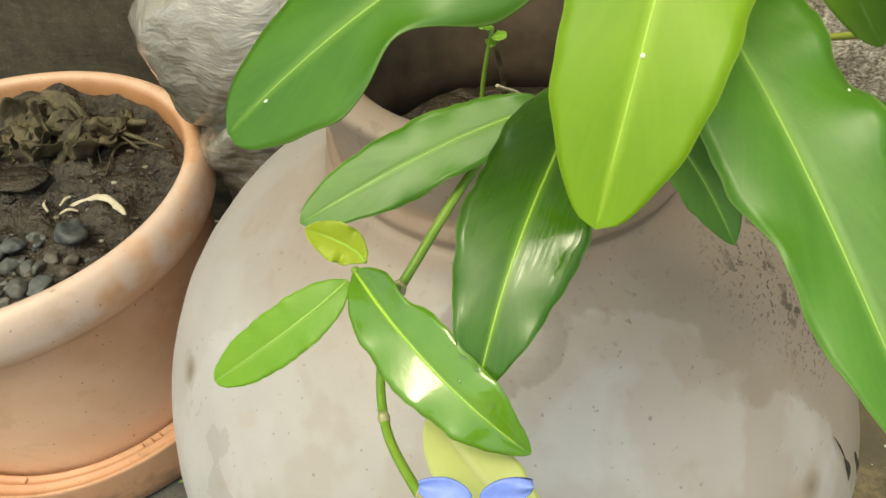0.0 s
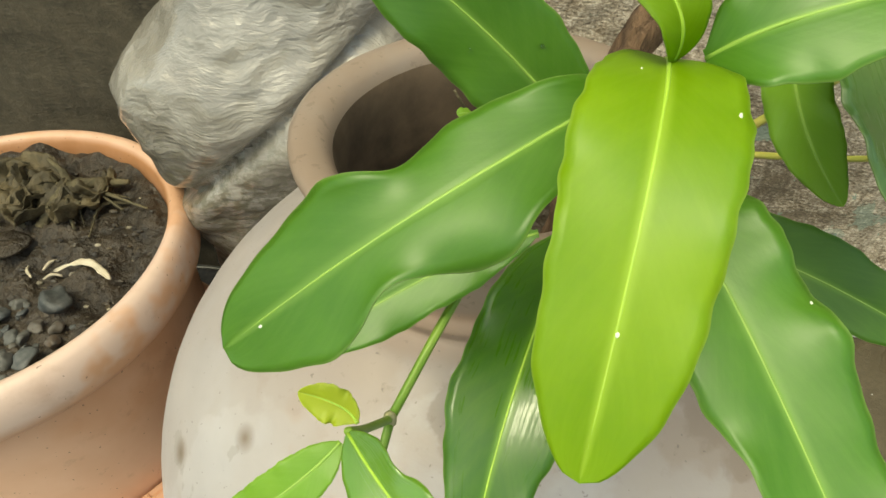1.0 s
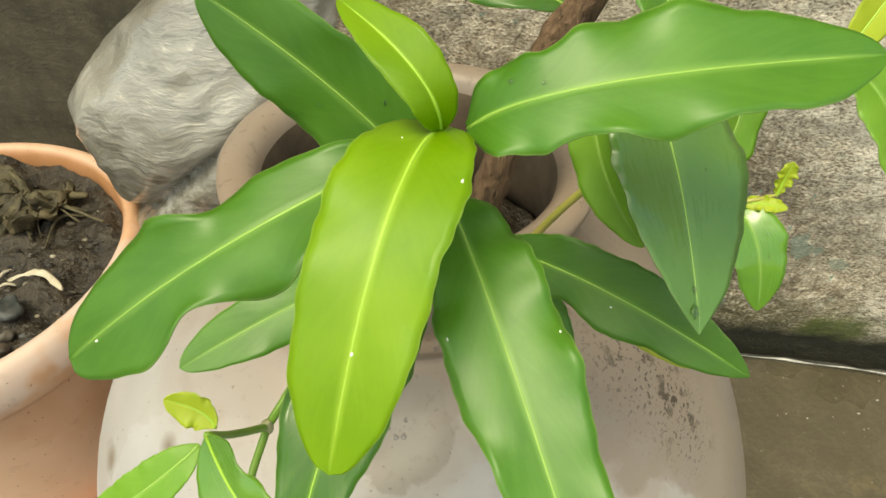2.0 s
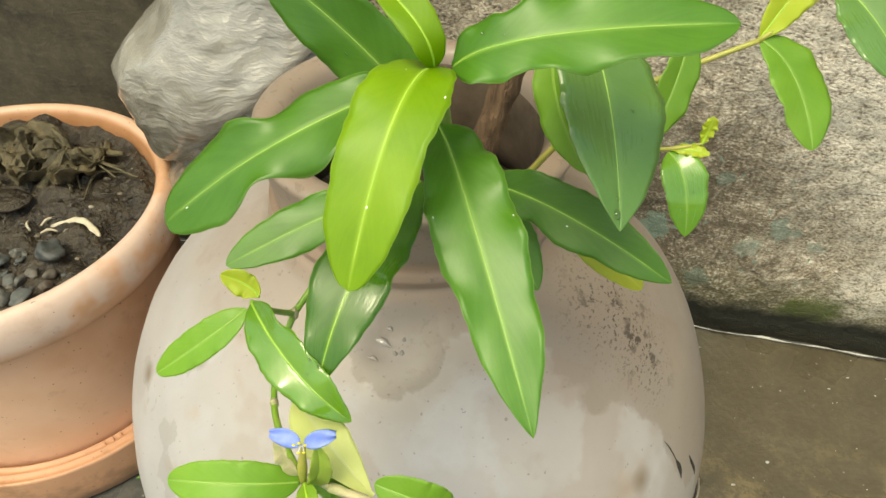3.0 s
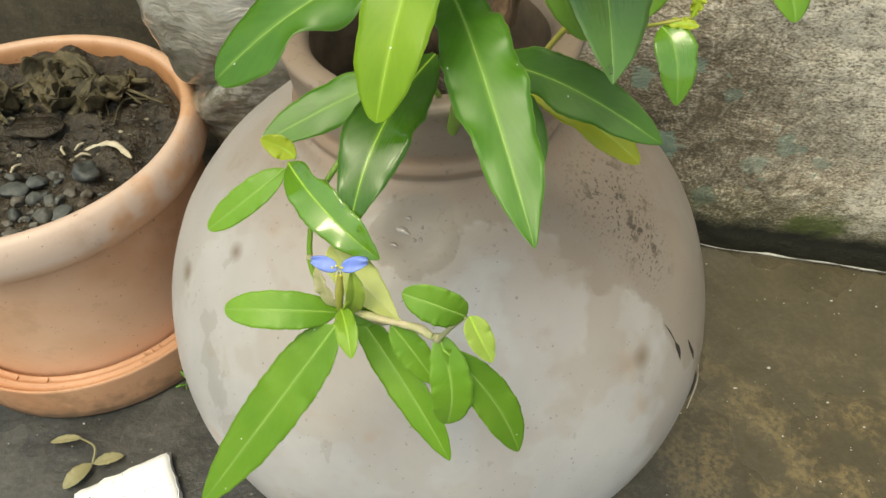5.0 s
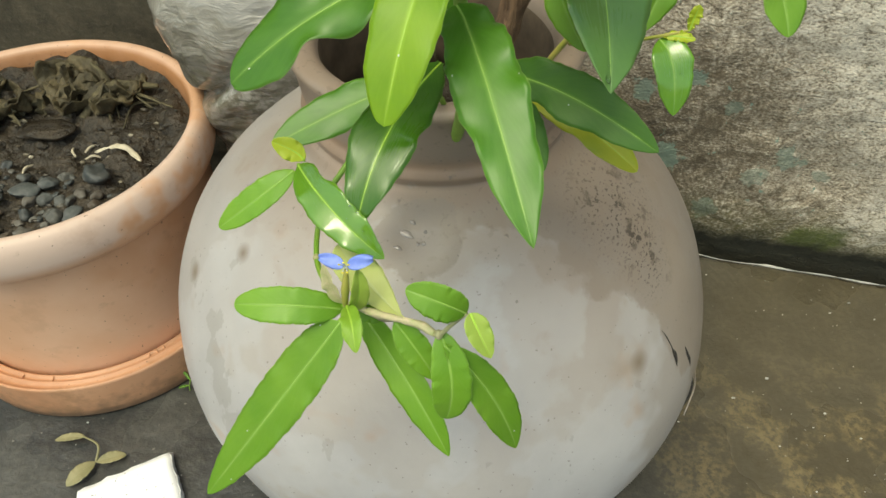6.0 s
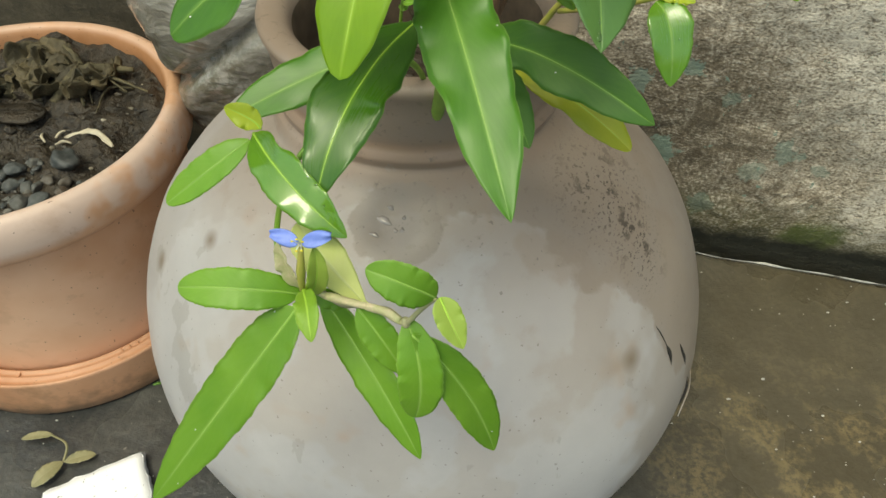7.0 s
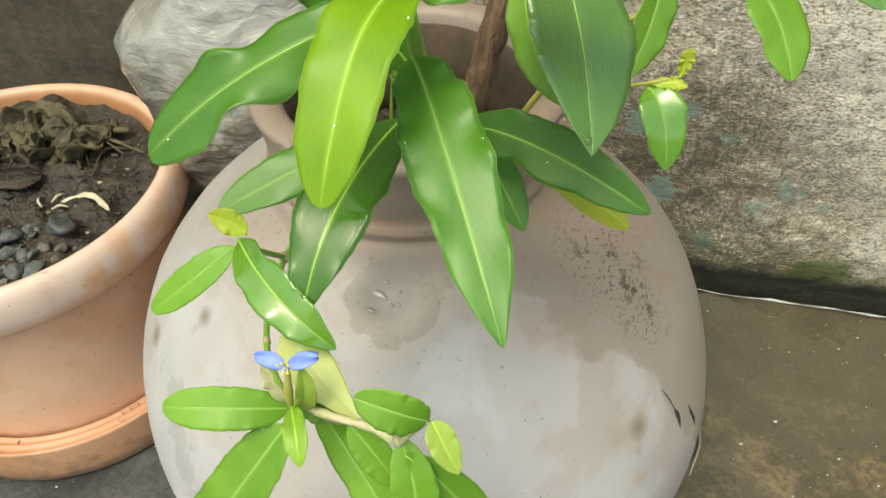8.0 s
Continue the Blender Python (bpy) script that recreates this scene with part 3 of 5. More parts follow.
# ---------------------------------------------------------------- builders
def part(name, bm, material, parent=None, label="", smooth=True, at=None):
    """Links a bmesh as one mesh object, under a thing or a part when one is given."""
    me = bpy.data.meshes.new(name)
    bm.to_mesh(me)
    bm.free()
    me.materials.append(material)
    if smooth:
        me.polygons.foreach_set("use_smooth", [True] * len(me.polygons))
    ob = new(name, me)
    if parent:
        ob.parent = parent
    if at is not None:
        ob.matrix_basis = at
    return tagged(ob, label)


def empty(name, place, label, category, group="", kind=""):
    ob = new(name)
    ob.empty_display_size = 0.01
    ob.location = place
    return tagged(ob, label, category, group, kind)


def lathe(profile, steps=96, wobble=None):
    """A turned body from (radius, height) pairs, closed where the radius is 0."""
    bm = bmesh.new()
    rings = []
    for r, z in profile:
        if r <= 0:
            rings.append([bm.verts.new((0, 0, z))])
            continue
        ring = []
        for k in range(steps):
            a = math.tau * k / steps
            p = Vector((r * math.cos(a), r * math.sin(a), z))
            ring.append(bm.verts.new(wobble(p, a) if wobble else p))
        rings.append(ring)
    for lo, hi in zip(rings, rings[1:]):
        for k in range(steps):
            j = (k + 1) % steps
            if len(lo) == 1 and len(hi) > 1:
                bm.faces.new((lo[0], hi[k], hi[j]))
            elif len(hi) == 1 and len(lo) > 1:
                bm.faces.new((lo[k], lo[j], hi[0]))
            elif len(lo) > 1:
                bm.faces.new((lo[k], lo[j], hi[j], hi[k]))
    bmesh.ops.recalc_face_normals(bm, faces=bm.faces)
    return bm


def catmull(points, n):
    pts = [Vector(p) for p in points]
    pts = [2 * pts[0] - pts[1]] + pts + [2 * pts[-1] - pts[-2]]
    out = []
    for i in range(1, len(pts) - 2):
        p0, p1, p2, p3 = pts[i - 1 : i + 3]
        for k in range(n):
            t = k / n
            out.append(0.5 * (2 * p1 + (p2 - p0) * t + (2 * p0 - 5 * p1 + 4 * p2 - p3) * t * t + (3 * p1 - p0 - 3 * p2 + p3) * t ** 3))
    return out + [pts[-2]]


def tube(points, radii, sides=8, n=6, rough=0.0, bm=None):
    """A tapered round stem through the points."""
    bm = bm or bmesh.new()
    line = catmull(points, n)
    rad = np.interp(np.linspace(0, 1, len(line)), np.linspace(0, 1, len(radii)), radii)
    side = None
    rings = []
    for i, p in enumerate(line):
        t = (line[min(i + 1, len(line) - 1)] - line[max(i - 1, 0)]).normalized()
        if side is None:
            side = t.orthogonal().normalized()
        side = (side - t * side.dot(t)).normalized()
        up = t.cross(side)
        ring = []
        for k in range(sides):
            a = math.tau * k / sides
            r = rad[i] * (1 + rough * noise.noise((p + side * math.cos(a) * 0.01 + up * math.sin(a) * 0.01) * 160))
            ring.append(bm.verts.new(p + (side * math.cos(a) + up * math.sin(a)) * r))
        rings.append(ring)
    for lo, hi in zip(rings, rings[1:]):
        for k in range(sides):
            j = (k + 1) % sides
            bm.faces.new((lo[k], lo[j], hi[j], hi[k]))
    for ring, flip in ((rings[0], True), (rings[-1], False)):
        bm.faces.new(ring[::-1] if flip else ring)
    return bm


leaf_seed = [0]


def leaf(plant, origin, base, tip, width, bow=(0, 0, 0), face=(0, -0.5, 0.85), peak=0.5, tipround=0.6, fold=0.12, wave=0.0007, waves=4,
         m=None, rib=None, curl=0.0, stalk=0.06, name="leaf", label="", ribwide=0.00022, bend=0.0, baseround=0.35, specks=(), drops=(), edge=0.028, lobes=()):
    """A leaf blade from base to tip with a raised midrib. bow: how far its middle lies off the straight line; face: where its upper side looks;
    fold: how far the two halves rise; curl: how far the tip turns down; bend: sideways curve of the blade; tipround, baseround: 1 for a round end, 0 for an acute one;
    lobes: (side, place along the blade, gain) where the margin swells or draws in."""
    leaf_seed[0] += 1
    rnd = random.Random(leaf_seed[0])
    base, tip, bow = Vector(base), Vector(tip), Vector(bow)
    ax = (tip - base).normalized()
    az = Vector(face)
    az = (az - ax * az.dot(ax)).normalized()
    ay = az.cross(ax)
    frame_m = Matrix((ax, ay, az)).transposed().to_4x4()
    frame_m.translation = base
    length = (tip - base).length
    b = Vector((bow.dot(ax), bow.dot(ay) + bend, bow.dot(az)))
    ctrl = Vector((length / 2, 0, 0)) + 2 * b
    ph = [rnd.uniform(0, 6.28) for _ in range(6)]
    NU, NV = 96, 12
    thick = 0.00022

    def mid(u):
        p = ctrl * (2 * u * (1 - u)) + Vector((length, 0, 0)) * (u * u)
        p.z -= curl * max(0, u - 0.6) ** 2 * 6.25
        return p

    def point(u, v, lift=0.0):
        p = mid(u)
        t = (mid(min(u + 0.01, 1)) - mid(max(u - 0.01, 0))).normalized()
        s = Vector((0, 0, 1)).cross(t).normalized()
        nrm = t.cross(s)
        if u < peak:
            half = width / 2 * (1 - (1 - u / peak) ** (1.7 + baseround)) ** (1.0 - 0.5 * baseround)
        else:
            half = width / 2 * (1 - ((u - peak) / (1 - peak)) ** (1.7 + tipround)) ** (1.0 - 0.5 * tipround)
        half = max(half, width * stalk * (1 - u) ** 2)
        sg = 0 if v >= 0 else 3
        half *= 1 + edge * math.sin(u * waves * 6.0 + ph[sg]) + 0.012 * math.sin(u * waves * 15 + ph[sg + 1]) + 0.011 * math.sin(u * waves * 27 + ph[sg + 2])
        for side, at, gain in lobes:
            if side * v > 0:
                half *= 1 + gain * math.exp(-((u - at) / 0.075) ** 2)
        a = abs(v)
        z = fold * half * a * (1.25 - 0.35 * a) + wave * a * a * a * (math.sin(u * waves * 6.28 + ph[sg + 2]) + 0.5 * math.sin(u * waves * 11 + ph[sg])) * math.sin(math.pi * u)
        z += 0.10 * wave * math.sin(u * 7 + v * 3 + ph[1])
        return p + s * (v * half) + nrm * (z + lift)

    bm = bmesh.new()
    lay_v, lay_u = bm.verts.layers.float.new("across"), bm.verts.layers.float.new("along")
    sheets = []
    for lift in (thick / 2, -thick / 2):
        rows = []
        for i in range(NU + 1):
            row = []
            for j in range(NV + 1):
                q = bm.verts.new(point(i / NU, 2 * j / NV - 1, lift))
                q[lay_v], q[lay_u] = 2 * j / NV - 1, i / NU
                row.append(q)
            rows.append(row)
        sheets.append(rows)
    for k, sh in enumerate(sheets):
        for i in range(NU):
            for j in range(NV):
                f = (sh[i][j], sh[i + 1][j], sh[i + 1][j + 1], sh[i][j + 1])
                bm.faces.new(f if k == 0 else f[::-1])
    top, low = sheets
    for i in range(NU):
        bm.faces.new((top[i + 1][0], top[i][0], low[i][0], low[i + 1][0]))
        bm.faces.new((top[i][NV], top[i + 1][NV], low[i + 1][NV], low[i][NV]))
    blade = part(name, bm, m or GREEN, plant, label, True, Matrix.Translation(-Vector(origin)) @ frame_m)
    rb = tube([point(u, 0, thick / 2 - ribwide * 0.25) for u in (0, 0.15, 0.3, 0.5, 0.7, 0.86, 0.95)], [ribwide * 1.8, ribwide, ribwide * 0.3], 6, 4)
    part("midrib", rb, rib or RIB, blade, "pale raised midrib")
    for u, v, r in specks:
        sp = bmesh.new()
        bmesh.ops.create_icosphere(sp, subdivisions=2, radius=r)
        for q in sp.verts:
            q.co = Vector((q.co.x * 1.1, q.co.y * 0.6, q.co.z * 0.3)) * (1 + 0.3 * noise.noise(q.co / r + Vector((u * 9, v, 0))))
        part("speck", sp, SPECK, blade, "tiny whitish scar", at=Matrix.Translation(point(u, v, thick / 2)))
    for u, v, r in drops:
        sp = bmesh.new()
        bmesh.ops.create_icosphere(sp, subdivisions=2, radius=r)
        for q in sp.verts:
            q.co = Vector((q.co.x * 1.3, q.co.y, max(q.co.z, -0.15 * r) * 0.6))
        part("water_drop", sp, WATER, blade, "clear rain drop", at=Matrix.Translation(point(u, v, thick / 2)))
    return blade


def grid_sheet(nx, ny, fn):
    bm = bmesh.new()
    vs = [[bm.verts.new(fn(i / nx, j / ny)) for j in range(ny + 1)] for i in range(nx + 1)]
    for i in range(nx):
        for j in range(ny):
            bm.faces.new((vs[i][j], vs[i + 1][j], vs[i + 1][j + 1], vs[i][j + 1]))
    return bm


def fbm(p, scale, octaves=4):
    return noise.fractal(Vector(p) * scale, 1.0, 2.0, octaves)


# ---------------------------------------------------------------- ground, slab and wall
WALL = Matrix.Translation((0.305, 0.396, 0)) @ Matrix.Rotation(math.atan2(-0.183, 0.983), 4, "Z")


def build_setting():
    bm = grid_sheet(40, 40, lambda u, v: ((u - 0.5) * 2 * (6 + 594 * abs(2 * u - 1) ** 4), (v - 0.5) * 2 * (6 + 594 * abs(2 * v - 1) ** 4), -0.022))
    tagged(part("ground", bm, FLOOR), "dark damp earth yard around the slab", "ground", kind="structure")

    # slab whose edge stops short of the wall
    fx = np.concatenate([np.linspace(-3, -0.9, 16), np.arange(-0.85, 0.45, 0.004), np.linspace(0.47, 3, 20)])
    fy = np.concatenate([np.linspace(-3, -0.6, 14), np.arange(-0.57, 0.001, 0.004)])
    def top(u, v):
        x = float(fx[round(u * (len(fx) - 1))])
        y = float(fy[round(v * (len(fy) - 1))])
        edge = 0.0025 * fbm((x, 0, 3), 22, 4) * max(0.0, 1 + y * 12)
        z = 0.0011 * fbm((x, y, 0), 9, 4) + 0.0006 * fbm((x, y, 5), 40, 3)
        for x0, wob, hi in ((0.017, 0.012, 0.0016), (0.062, 0.010, 0.0013), (0.10, 0.02, 0.0010), (-0.12, 0.02, 0.0008)):
            z += hi * math.exp(-((x - x0 - wob * fbm((y, x0, 2), 14, 3)) / 0.004) ** 2) * min(1.0, max(0.0, (-y - 0.15) * 14))
        return Vector((x, y + edge, z))

    bm = grid_sheet(len(fx) - 1, len(fy) - 1, top)
    ext = bmesh.ops.extrude_edge_only(bm, edges=[e for e in bm.edges if e.is_boundary])
    for g in ext["geom"]:
        if isinstance(g, bmesh.types.BMVert):
            g.co.z = -0.03
    bmesh.ops.recalc_face_normals(bm, faces=bm.faces)
    tagged(part("floor", bm, FLOOR, at=WALL), "wet dark cement floor slab with ochre algae stains", "floor", kind="structure")

    # worn pale arris along the slab's edge
    pts = [(x, -0.0005 + 0.0025 * fbm((x, 0, 3), 22, 4), 0.0004) for x in np.arange(-1.2, 1.6, 0.01)]
    rad = [0.0002 + 0.0022 * max(0, fbm((x, 7, 1), 24, 3) + 0.12) for x in np.arange(-1.2, 1.6, 0.01)]
    tagged(part("trim", tube(pts, rad, 6, 1), GRIT, at=WALL), "worn pale cement edge along the floor slab", "edge", kind="structure")

    # rough rendered wall, with thickness
    xs = np.concatenate([np.linspace(-2.5, -0.9, 14), np.arange(-0.85, 0.45, 0.0026), np.linspace(0.5, 2.5, 16)])
    zs = np.concatenate([np.arange(-0.03, 0.42, 0.0026), np.linspace(0.43, 0.7, 20), np.linspace(0.75, 2.2, 12)])

    def face(u, v):
        x, z = float(xs[round(u * (len(xs) - 1))]), float(zs[round(v * (len(zs) - 1))])
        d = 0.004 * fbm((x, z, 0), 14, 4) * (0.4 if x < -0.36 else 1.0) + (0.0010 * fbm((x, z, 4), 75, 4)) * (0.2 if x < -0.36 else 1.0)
        return Vector((x, 0.016 - d - 0.004 * math.exp(-((z - 0.06) / 0.03) ** 2) + 0.006 * math.exp(-(max(z, 0) / 0.020) ** 2), z))

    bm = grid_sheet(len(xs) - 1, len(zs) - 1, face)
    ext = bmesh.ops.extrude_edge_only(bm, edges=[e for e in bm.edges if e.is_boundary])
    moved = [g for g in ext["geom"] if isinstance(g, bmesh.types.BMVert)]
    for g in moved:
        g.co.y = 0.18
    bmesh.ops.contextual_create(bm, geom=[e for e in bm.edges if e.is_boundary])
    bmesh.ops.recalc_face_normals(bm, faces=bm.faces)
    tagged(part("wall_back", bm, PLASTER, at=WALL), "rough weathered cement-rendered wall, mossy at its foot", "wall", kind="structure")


build_setting()


# ---------------------------------------------------------------- round clay water pot
POT = Vector((0.0272, 0.225, 0.0))


def build_clay_pot():
    thing = empty("clay_pot", POT, "large round grey clay water pot, stained and cracked", "pot")
    dent = Vector((-0.0115, -0.0865, 0.2885))

    def wob(p, a):
        n = p.normalized()
        d = 0.0016 * fbm(p, 9, 3) + 0.0004 * fbm(p, 45, 2)
        q = p + n * d
        k = (p - dent).length
        lean = min(1.0, max(0.0, (p.z - 0.2895) / 0.012))
        q += Vector((-0.004, 0.005, 0)) * lean * lean * (3 - 2 * lean)
        if p.z > 0.2:
            q -= n * 0.0035 * math.exp(-(k / 0.011) ** 2)
        return q

    def belly(z):
        return 0.1818 * math.sqrt(max(0.0, 1 - ((z - 0.139) / 0.17) ** 2))

    prof = [(0, 0.004), (0.07, 0.003), (0.098, 0.0)]
    prof += [(belly(z), z) for z in np.linspace(0.004, 0.2915, 84)]
    prof += [(0.0785, 0.2945), (0.0765, 0.2985), (0.0752, 0.3005), (0.0738, 0.3015), (0.0735, 0.3030), (0.0745, 0.3055), (0.0744, 0.3078), (0.0722, 0.3098), (0.0712, 0.3120), (0.0718, 0.3160), (0.0730, 0.3220), (0.0742, 0.3310),
             (0.0754, 0.3380), (0.0768, 0.3415), (0.0776, 0.3438), (0.0770, 0.3460), (0.0745, 0.3475), (0.0700, 0.3478), (0.0655, 0.3462), (0.0625, 0.3430), (0.0612, 0.3390)]
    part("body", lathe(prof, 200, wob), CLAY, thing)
    part("inner_wall", lathe([(0.0612, 0.3390), (0.0604, 0.336), (0.0600, 0.330), (0.0600, 0.32), (0.0605, 0.30), (0.066, 0.285), (0.09, 0.265), (0.12, 0.24)], 120, wob), INNER, thing, "inside of the mouth, dark brown with its shade painted in")
    # cracks in the skin
    for pts, rad in ((((0.1317, -0.0977, 0.2145), (0.1345, -0.099, 0.2095), (0.1372, -0.101, 0.2013)), (0.0002, 0.0013, 0.0002)),
                     (((0.1440, -0.0897, 0.2040), (0.1480, -0.0900, 0.1945), (0.1519, -0.0903, 0.1832)), (0.0002, 0.0011, 0.0002)),
                     (((0.1560, -0.0860, 0.173), (0.1595, -0.0870, 0.155), (0.1555, -0.0975, 0.141)), (0.0002, 0.0018, 0.0004)),
                     (((0.1230, -0.0960, 0.228), (0.1275, -0.0968, 0.222), (0.1317, -0.0977, 0.2145)), (0.0001, 0.0003, 0.0002)),
                     (((-0.066, -0.084, 0.2765), (-0.0655, -0.0895, 0.2735), (-0.067, -0.0955, 0.2695)), (0.0003, 0.0006, 0.0003))):
        fixed = []
        for p in pts:
            z = p[2]
            r = belly(z) / math.hypot(p[0], p[1])
            fixed.append((p[0] * r, p[1] * r, z))
        part("crack", tube(fixed, rad, 6, 8, 0.5), CRACK, thing, "dark open crack in the clay skin")
    flake = [(0.1585, -0.0850, 0.173), (0.1625, -0.0862, 0.155), (0.1578, -0.0970, 0.141)]
    part("flake", tube([Vector(q) * 0.997 for q in flake], [0.0003, 0.0006, 0.0003], 6, 6), CLAY, thing, "lifted pale flake beside the crack")
    # soil in the mouth
    def soil(p, a):
        p.z += 0.004 * fbm(p, 60, 4)
        return p
    part("soil", lathe([(0, 0.298)] + [(r, 0.298 - 0.12 * r) for r in np.linspace(0.004, 0.061, 14)], 64, soil), SOIL, thing, "dark damp potting soil")
    # rain water lying in the dent
    n = Vector((dent.x / 0.183 ** 2, dent.y / 0.183 ** 2, (dent.z - 0.139) / 0.17 ** 2)).normalized()
    m = n.to_track_quat("Z", "X").to_matrix().to_4x4()
    m.translation = dent
    for dx, dy, a, wx, wy in ((0.0, 0.0035, -18, 0.0042, 0.0008), (0.006, 0.001, -25, 0.0016, 0.0005), (-0.008, 0.006, -14, 0.0022, 0.0005), (-0.0045, -0.003, 40, 0.0009, 0.0006), (-0.004, -0.006, 10, 0.0011, 0.0006), (0.002, -0.006, 0, 0.0008, 0.0005)):
        bm = lathe([(0, 0.00042), (0.35, 0.00036), (0.7, 0.00021), (1.0, -0.0001)], 20, lambda p, a: Vector((p.x * wx * (1 + 0.3 * math.sin(3 * a)), p.y * wy * 2.2, p.z)))
        part("puddle", bm, FILM, thing, "small glinting streak of rain water", at=m @ Matrix.Translation((dx, dy, 0.0002 - 0.0035 * math.exp(-(dx * dx + dy * dy) / 0.000121) - (dx * dx + dy * dy) / 0.36)) @ Matrix.Rotation(radians(a + 90), 4, "Z"))
    return thing


build_clay_pot()


# ---------------------------------------------------------------- terracotta pot on its saucer
TUB = Vector((-0.296, 0.318, 0.0))


def build_tub():
    saucer = empty("plant_saucer", TUB, "round terracotta plastic saucer with a grooved rim on wet floor", "saucer")
    prof = [(0, 0.002), (0.127, 0.0015), (0.1325, 0.001), (0.1356, 0.0035), (0.1364, 0.014), (0.1370, 0.034), (0.1372, 0.0440), (0.1374, 0.0468), (0.1366, 0.0480), (0.1352, 0.0478), (0.1338, 0.0452),
            (0.1322, 0.0440), (0.1290, 0.0438), (0.1284, 0.0452), (0.1272, 0.0454), (0.1262, 0.0450), (0.1256, 0.0432), (0.1226, 0.0430), (0.1218, 0.0444), (0.1204, 0.0446), (0.1194, 0.0430), (0.117, 0.008), (0, 0.006)]
    part("dish", lathe(prof, 128), SAUCER, saucer)
    for a in (-100, -88, -52, -49, -46, -30, -118, -140):
        bm = tube([(0.1208, 0, 0.0442), (0.1240, 0, 0.0438), (0.1268, 0, 0.0446)], [0.0006, 0.0009, 0.0005], 6, 3)
        part("rib", bm, SAUCER, saucer, at=Matrix.Rotation(radians(a), 4, "Z"))
    tub = empty("flower_pot", TUB + Vector((0, 0, 0.0065)), "terracotta-coloured plastic flower pot with a thick pale rolled rim", "flower pot")
    k = 0.0065
    prof = [(0, 0.001), (0.106, 0.0), (0.1135, 0.003), (0.1165, 0.0075), (0.1165, 0.012), (0.1162, 0.018), (0.1165, 0.024), (0.1178, 0.06), (0.119, 0.10), (0.1205, 0.14), (0.1208, 0.160),
            (0.1214, 0.1615), (0.1255, 0.1635), (0.1310, 0.1660), (0.1335, 0.1700), (0.1348, 0.1770), (0.1350, 0.1855), (0.1340, 0.1925), (0.1318, 0.1985), (0.1285, 0.2015), (0.1250, 0.2018),
            (0.1215, 0.1995), (0.1192, 0.195), (0.1180, 0.186), (0.1170, 0.15), (0.115, 0.10)]
    part("shell", lathe(prof, 160, lambda p, a: p * (1 + 0.003 * math.sin(2 * a + 0.7))), TERRA, tub)

    def soil(p, a):
        r = math.hypot(p.x, p.y)
        far = max(0.0, p.y / 0.11)
        p.z += 0.010 * fbm(p, 22, 4) + 0.004 * fbm(p, 90, 3) + 0.017 * far + 0.004 * max(0.0, -p.x / 0.11)
        return p

    part("soil", lathe([(0, 0.171)] + [(r, 0.171) for r in np.linspace(0.003, 0.1175, 44)], 128, soil), SOIL, tub, "dark wet soil with crumbs and dry plant remains")


build_tub()


def soil_height(x, y):
    p = Vector((x - TUB.x, y - TUB.y, 0.171))
    far = max(0.0, p.y / 0.11)
    return 0.0065 + 0.171 + 0.010 * fbm(p, 22, 4) + 0.004 * fbm(p, 90, 3) + 0.017 * far + 0.004 * max(0.0, -p.x / 0.11)


def stone_mesh(seed, r, jag=0.5):
    rnd = random.Random(seed)
    bm = bmesh.new()
    bmesh.ops.create_icosphere(bm, subdivisions=3, radius=r)
    sc = Vector((rnd.uniform(0.8, 1.3), rnd.uniform(0.7, 1.1), rnd.uniform(0.5, 0.9)))
    off = Vector((seed * 3.1, seed * 1.7, 0))
    cuts = [(Vector((rnd.gauss(0, 1), rnd.gauss(0, 1), rnd.gauss(0, 1))).normalized(), rnd.uniform(0.55, 0.9)) for _ in range(7)]
    for v in bm.verts:
        p = v.co / r
        for n, d in cuts:
            k = p.dot(n) - d
            if k > 0:
                p = p - n * k * 0.9
        p = p * (1 + jag * 0.4 * noise.noise(p * 1.1 + off) + 0.06 * noise.noise(p * 5 + off))
        v.co = Vector((p.x * sc.x, p.y * sc.y, p.z * sc.z)) * r
    return bm


def build_stones():
    rnd = random.Random(5)
    fixed = [(-0.238, 0.288, 0.0108), (-0.292, 0.277, 0.0088), (-0.277, 0.286, 0.0078), (-0.262, 0.270, 0.0072), (-0.252, 0.247, 0.006), (-0.312, 0.263, 0.0095), (-0.283, 0.256, 0.0065)]
    places = list(fixed)
    while len(places) < 110:
        x, y, r = rnd.uniform(-0.39, -0.225), rnd.uniform(0.215, 0.30), rnd.uniform(0.0022, 0.0068)
        if math.hypot(x - TUB.x, y - TUB.y) < 0.108 - r and all(math.hypot(x - a, y - b) > (r + c) * 0.85 for a, b, c in places) and not (x > -0.26 and y > 0.275):
            places.append((x, y, r))
    for i, (x, y, r) in enumerate(places):
        ob = part("pebble", stone_mesh(i + 1, r, 0.95), PEBBLE, at=Matrix.Translation((x, y, soil_height(x, y) + r * 0.35)) @ Matrix.Rotation(rnd.uniform(0, 6), 4, "Z"))
        tagged(ob, "rounded dark grey pebble on wet soil" if r > 0.006 else "small grey gravel stone on wet soil", "pebble", "pebbles in the flower pot")


build_stones()


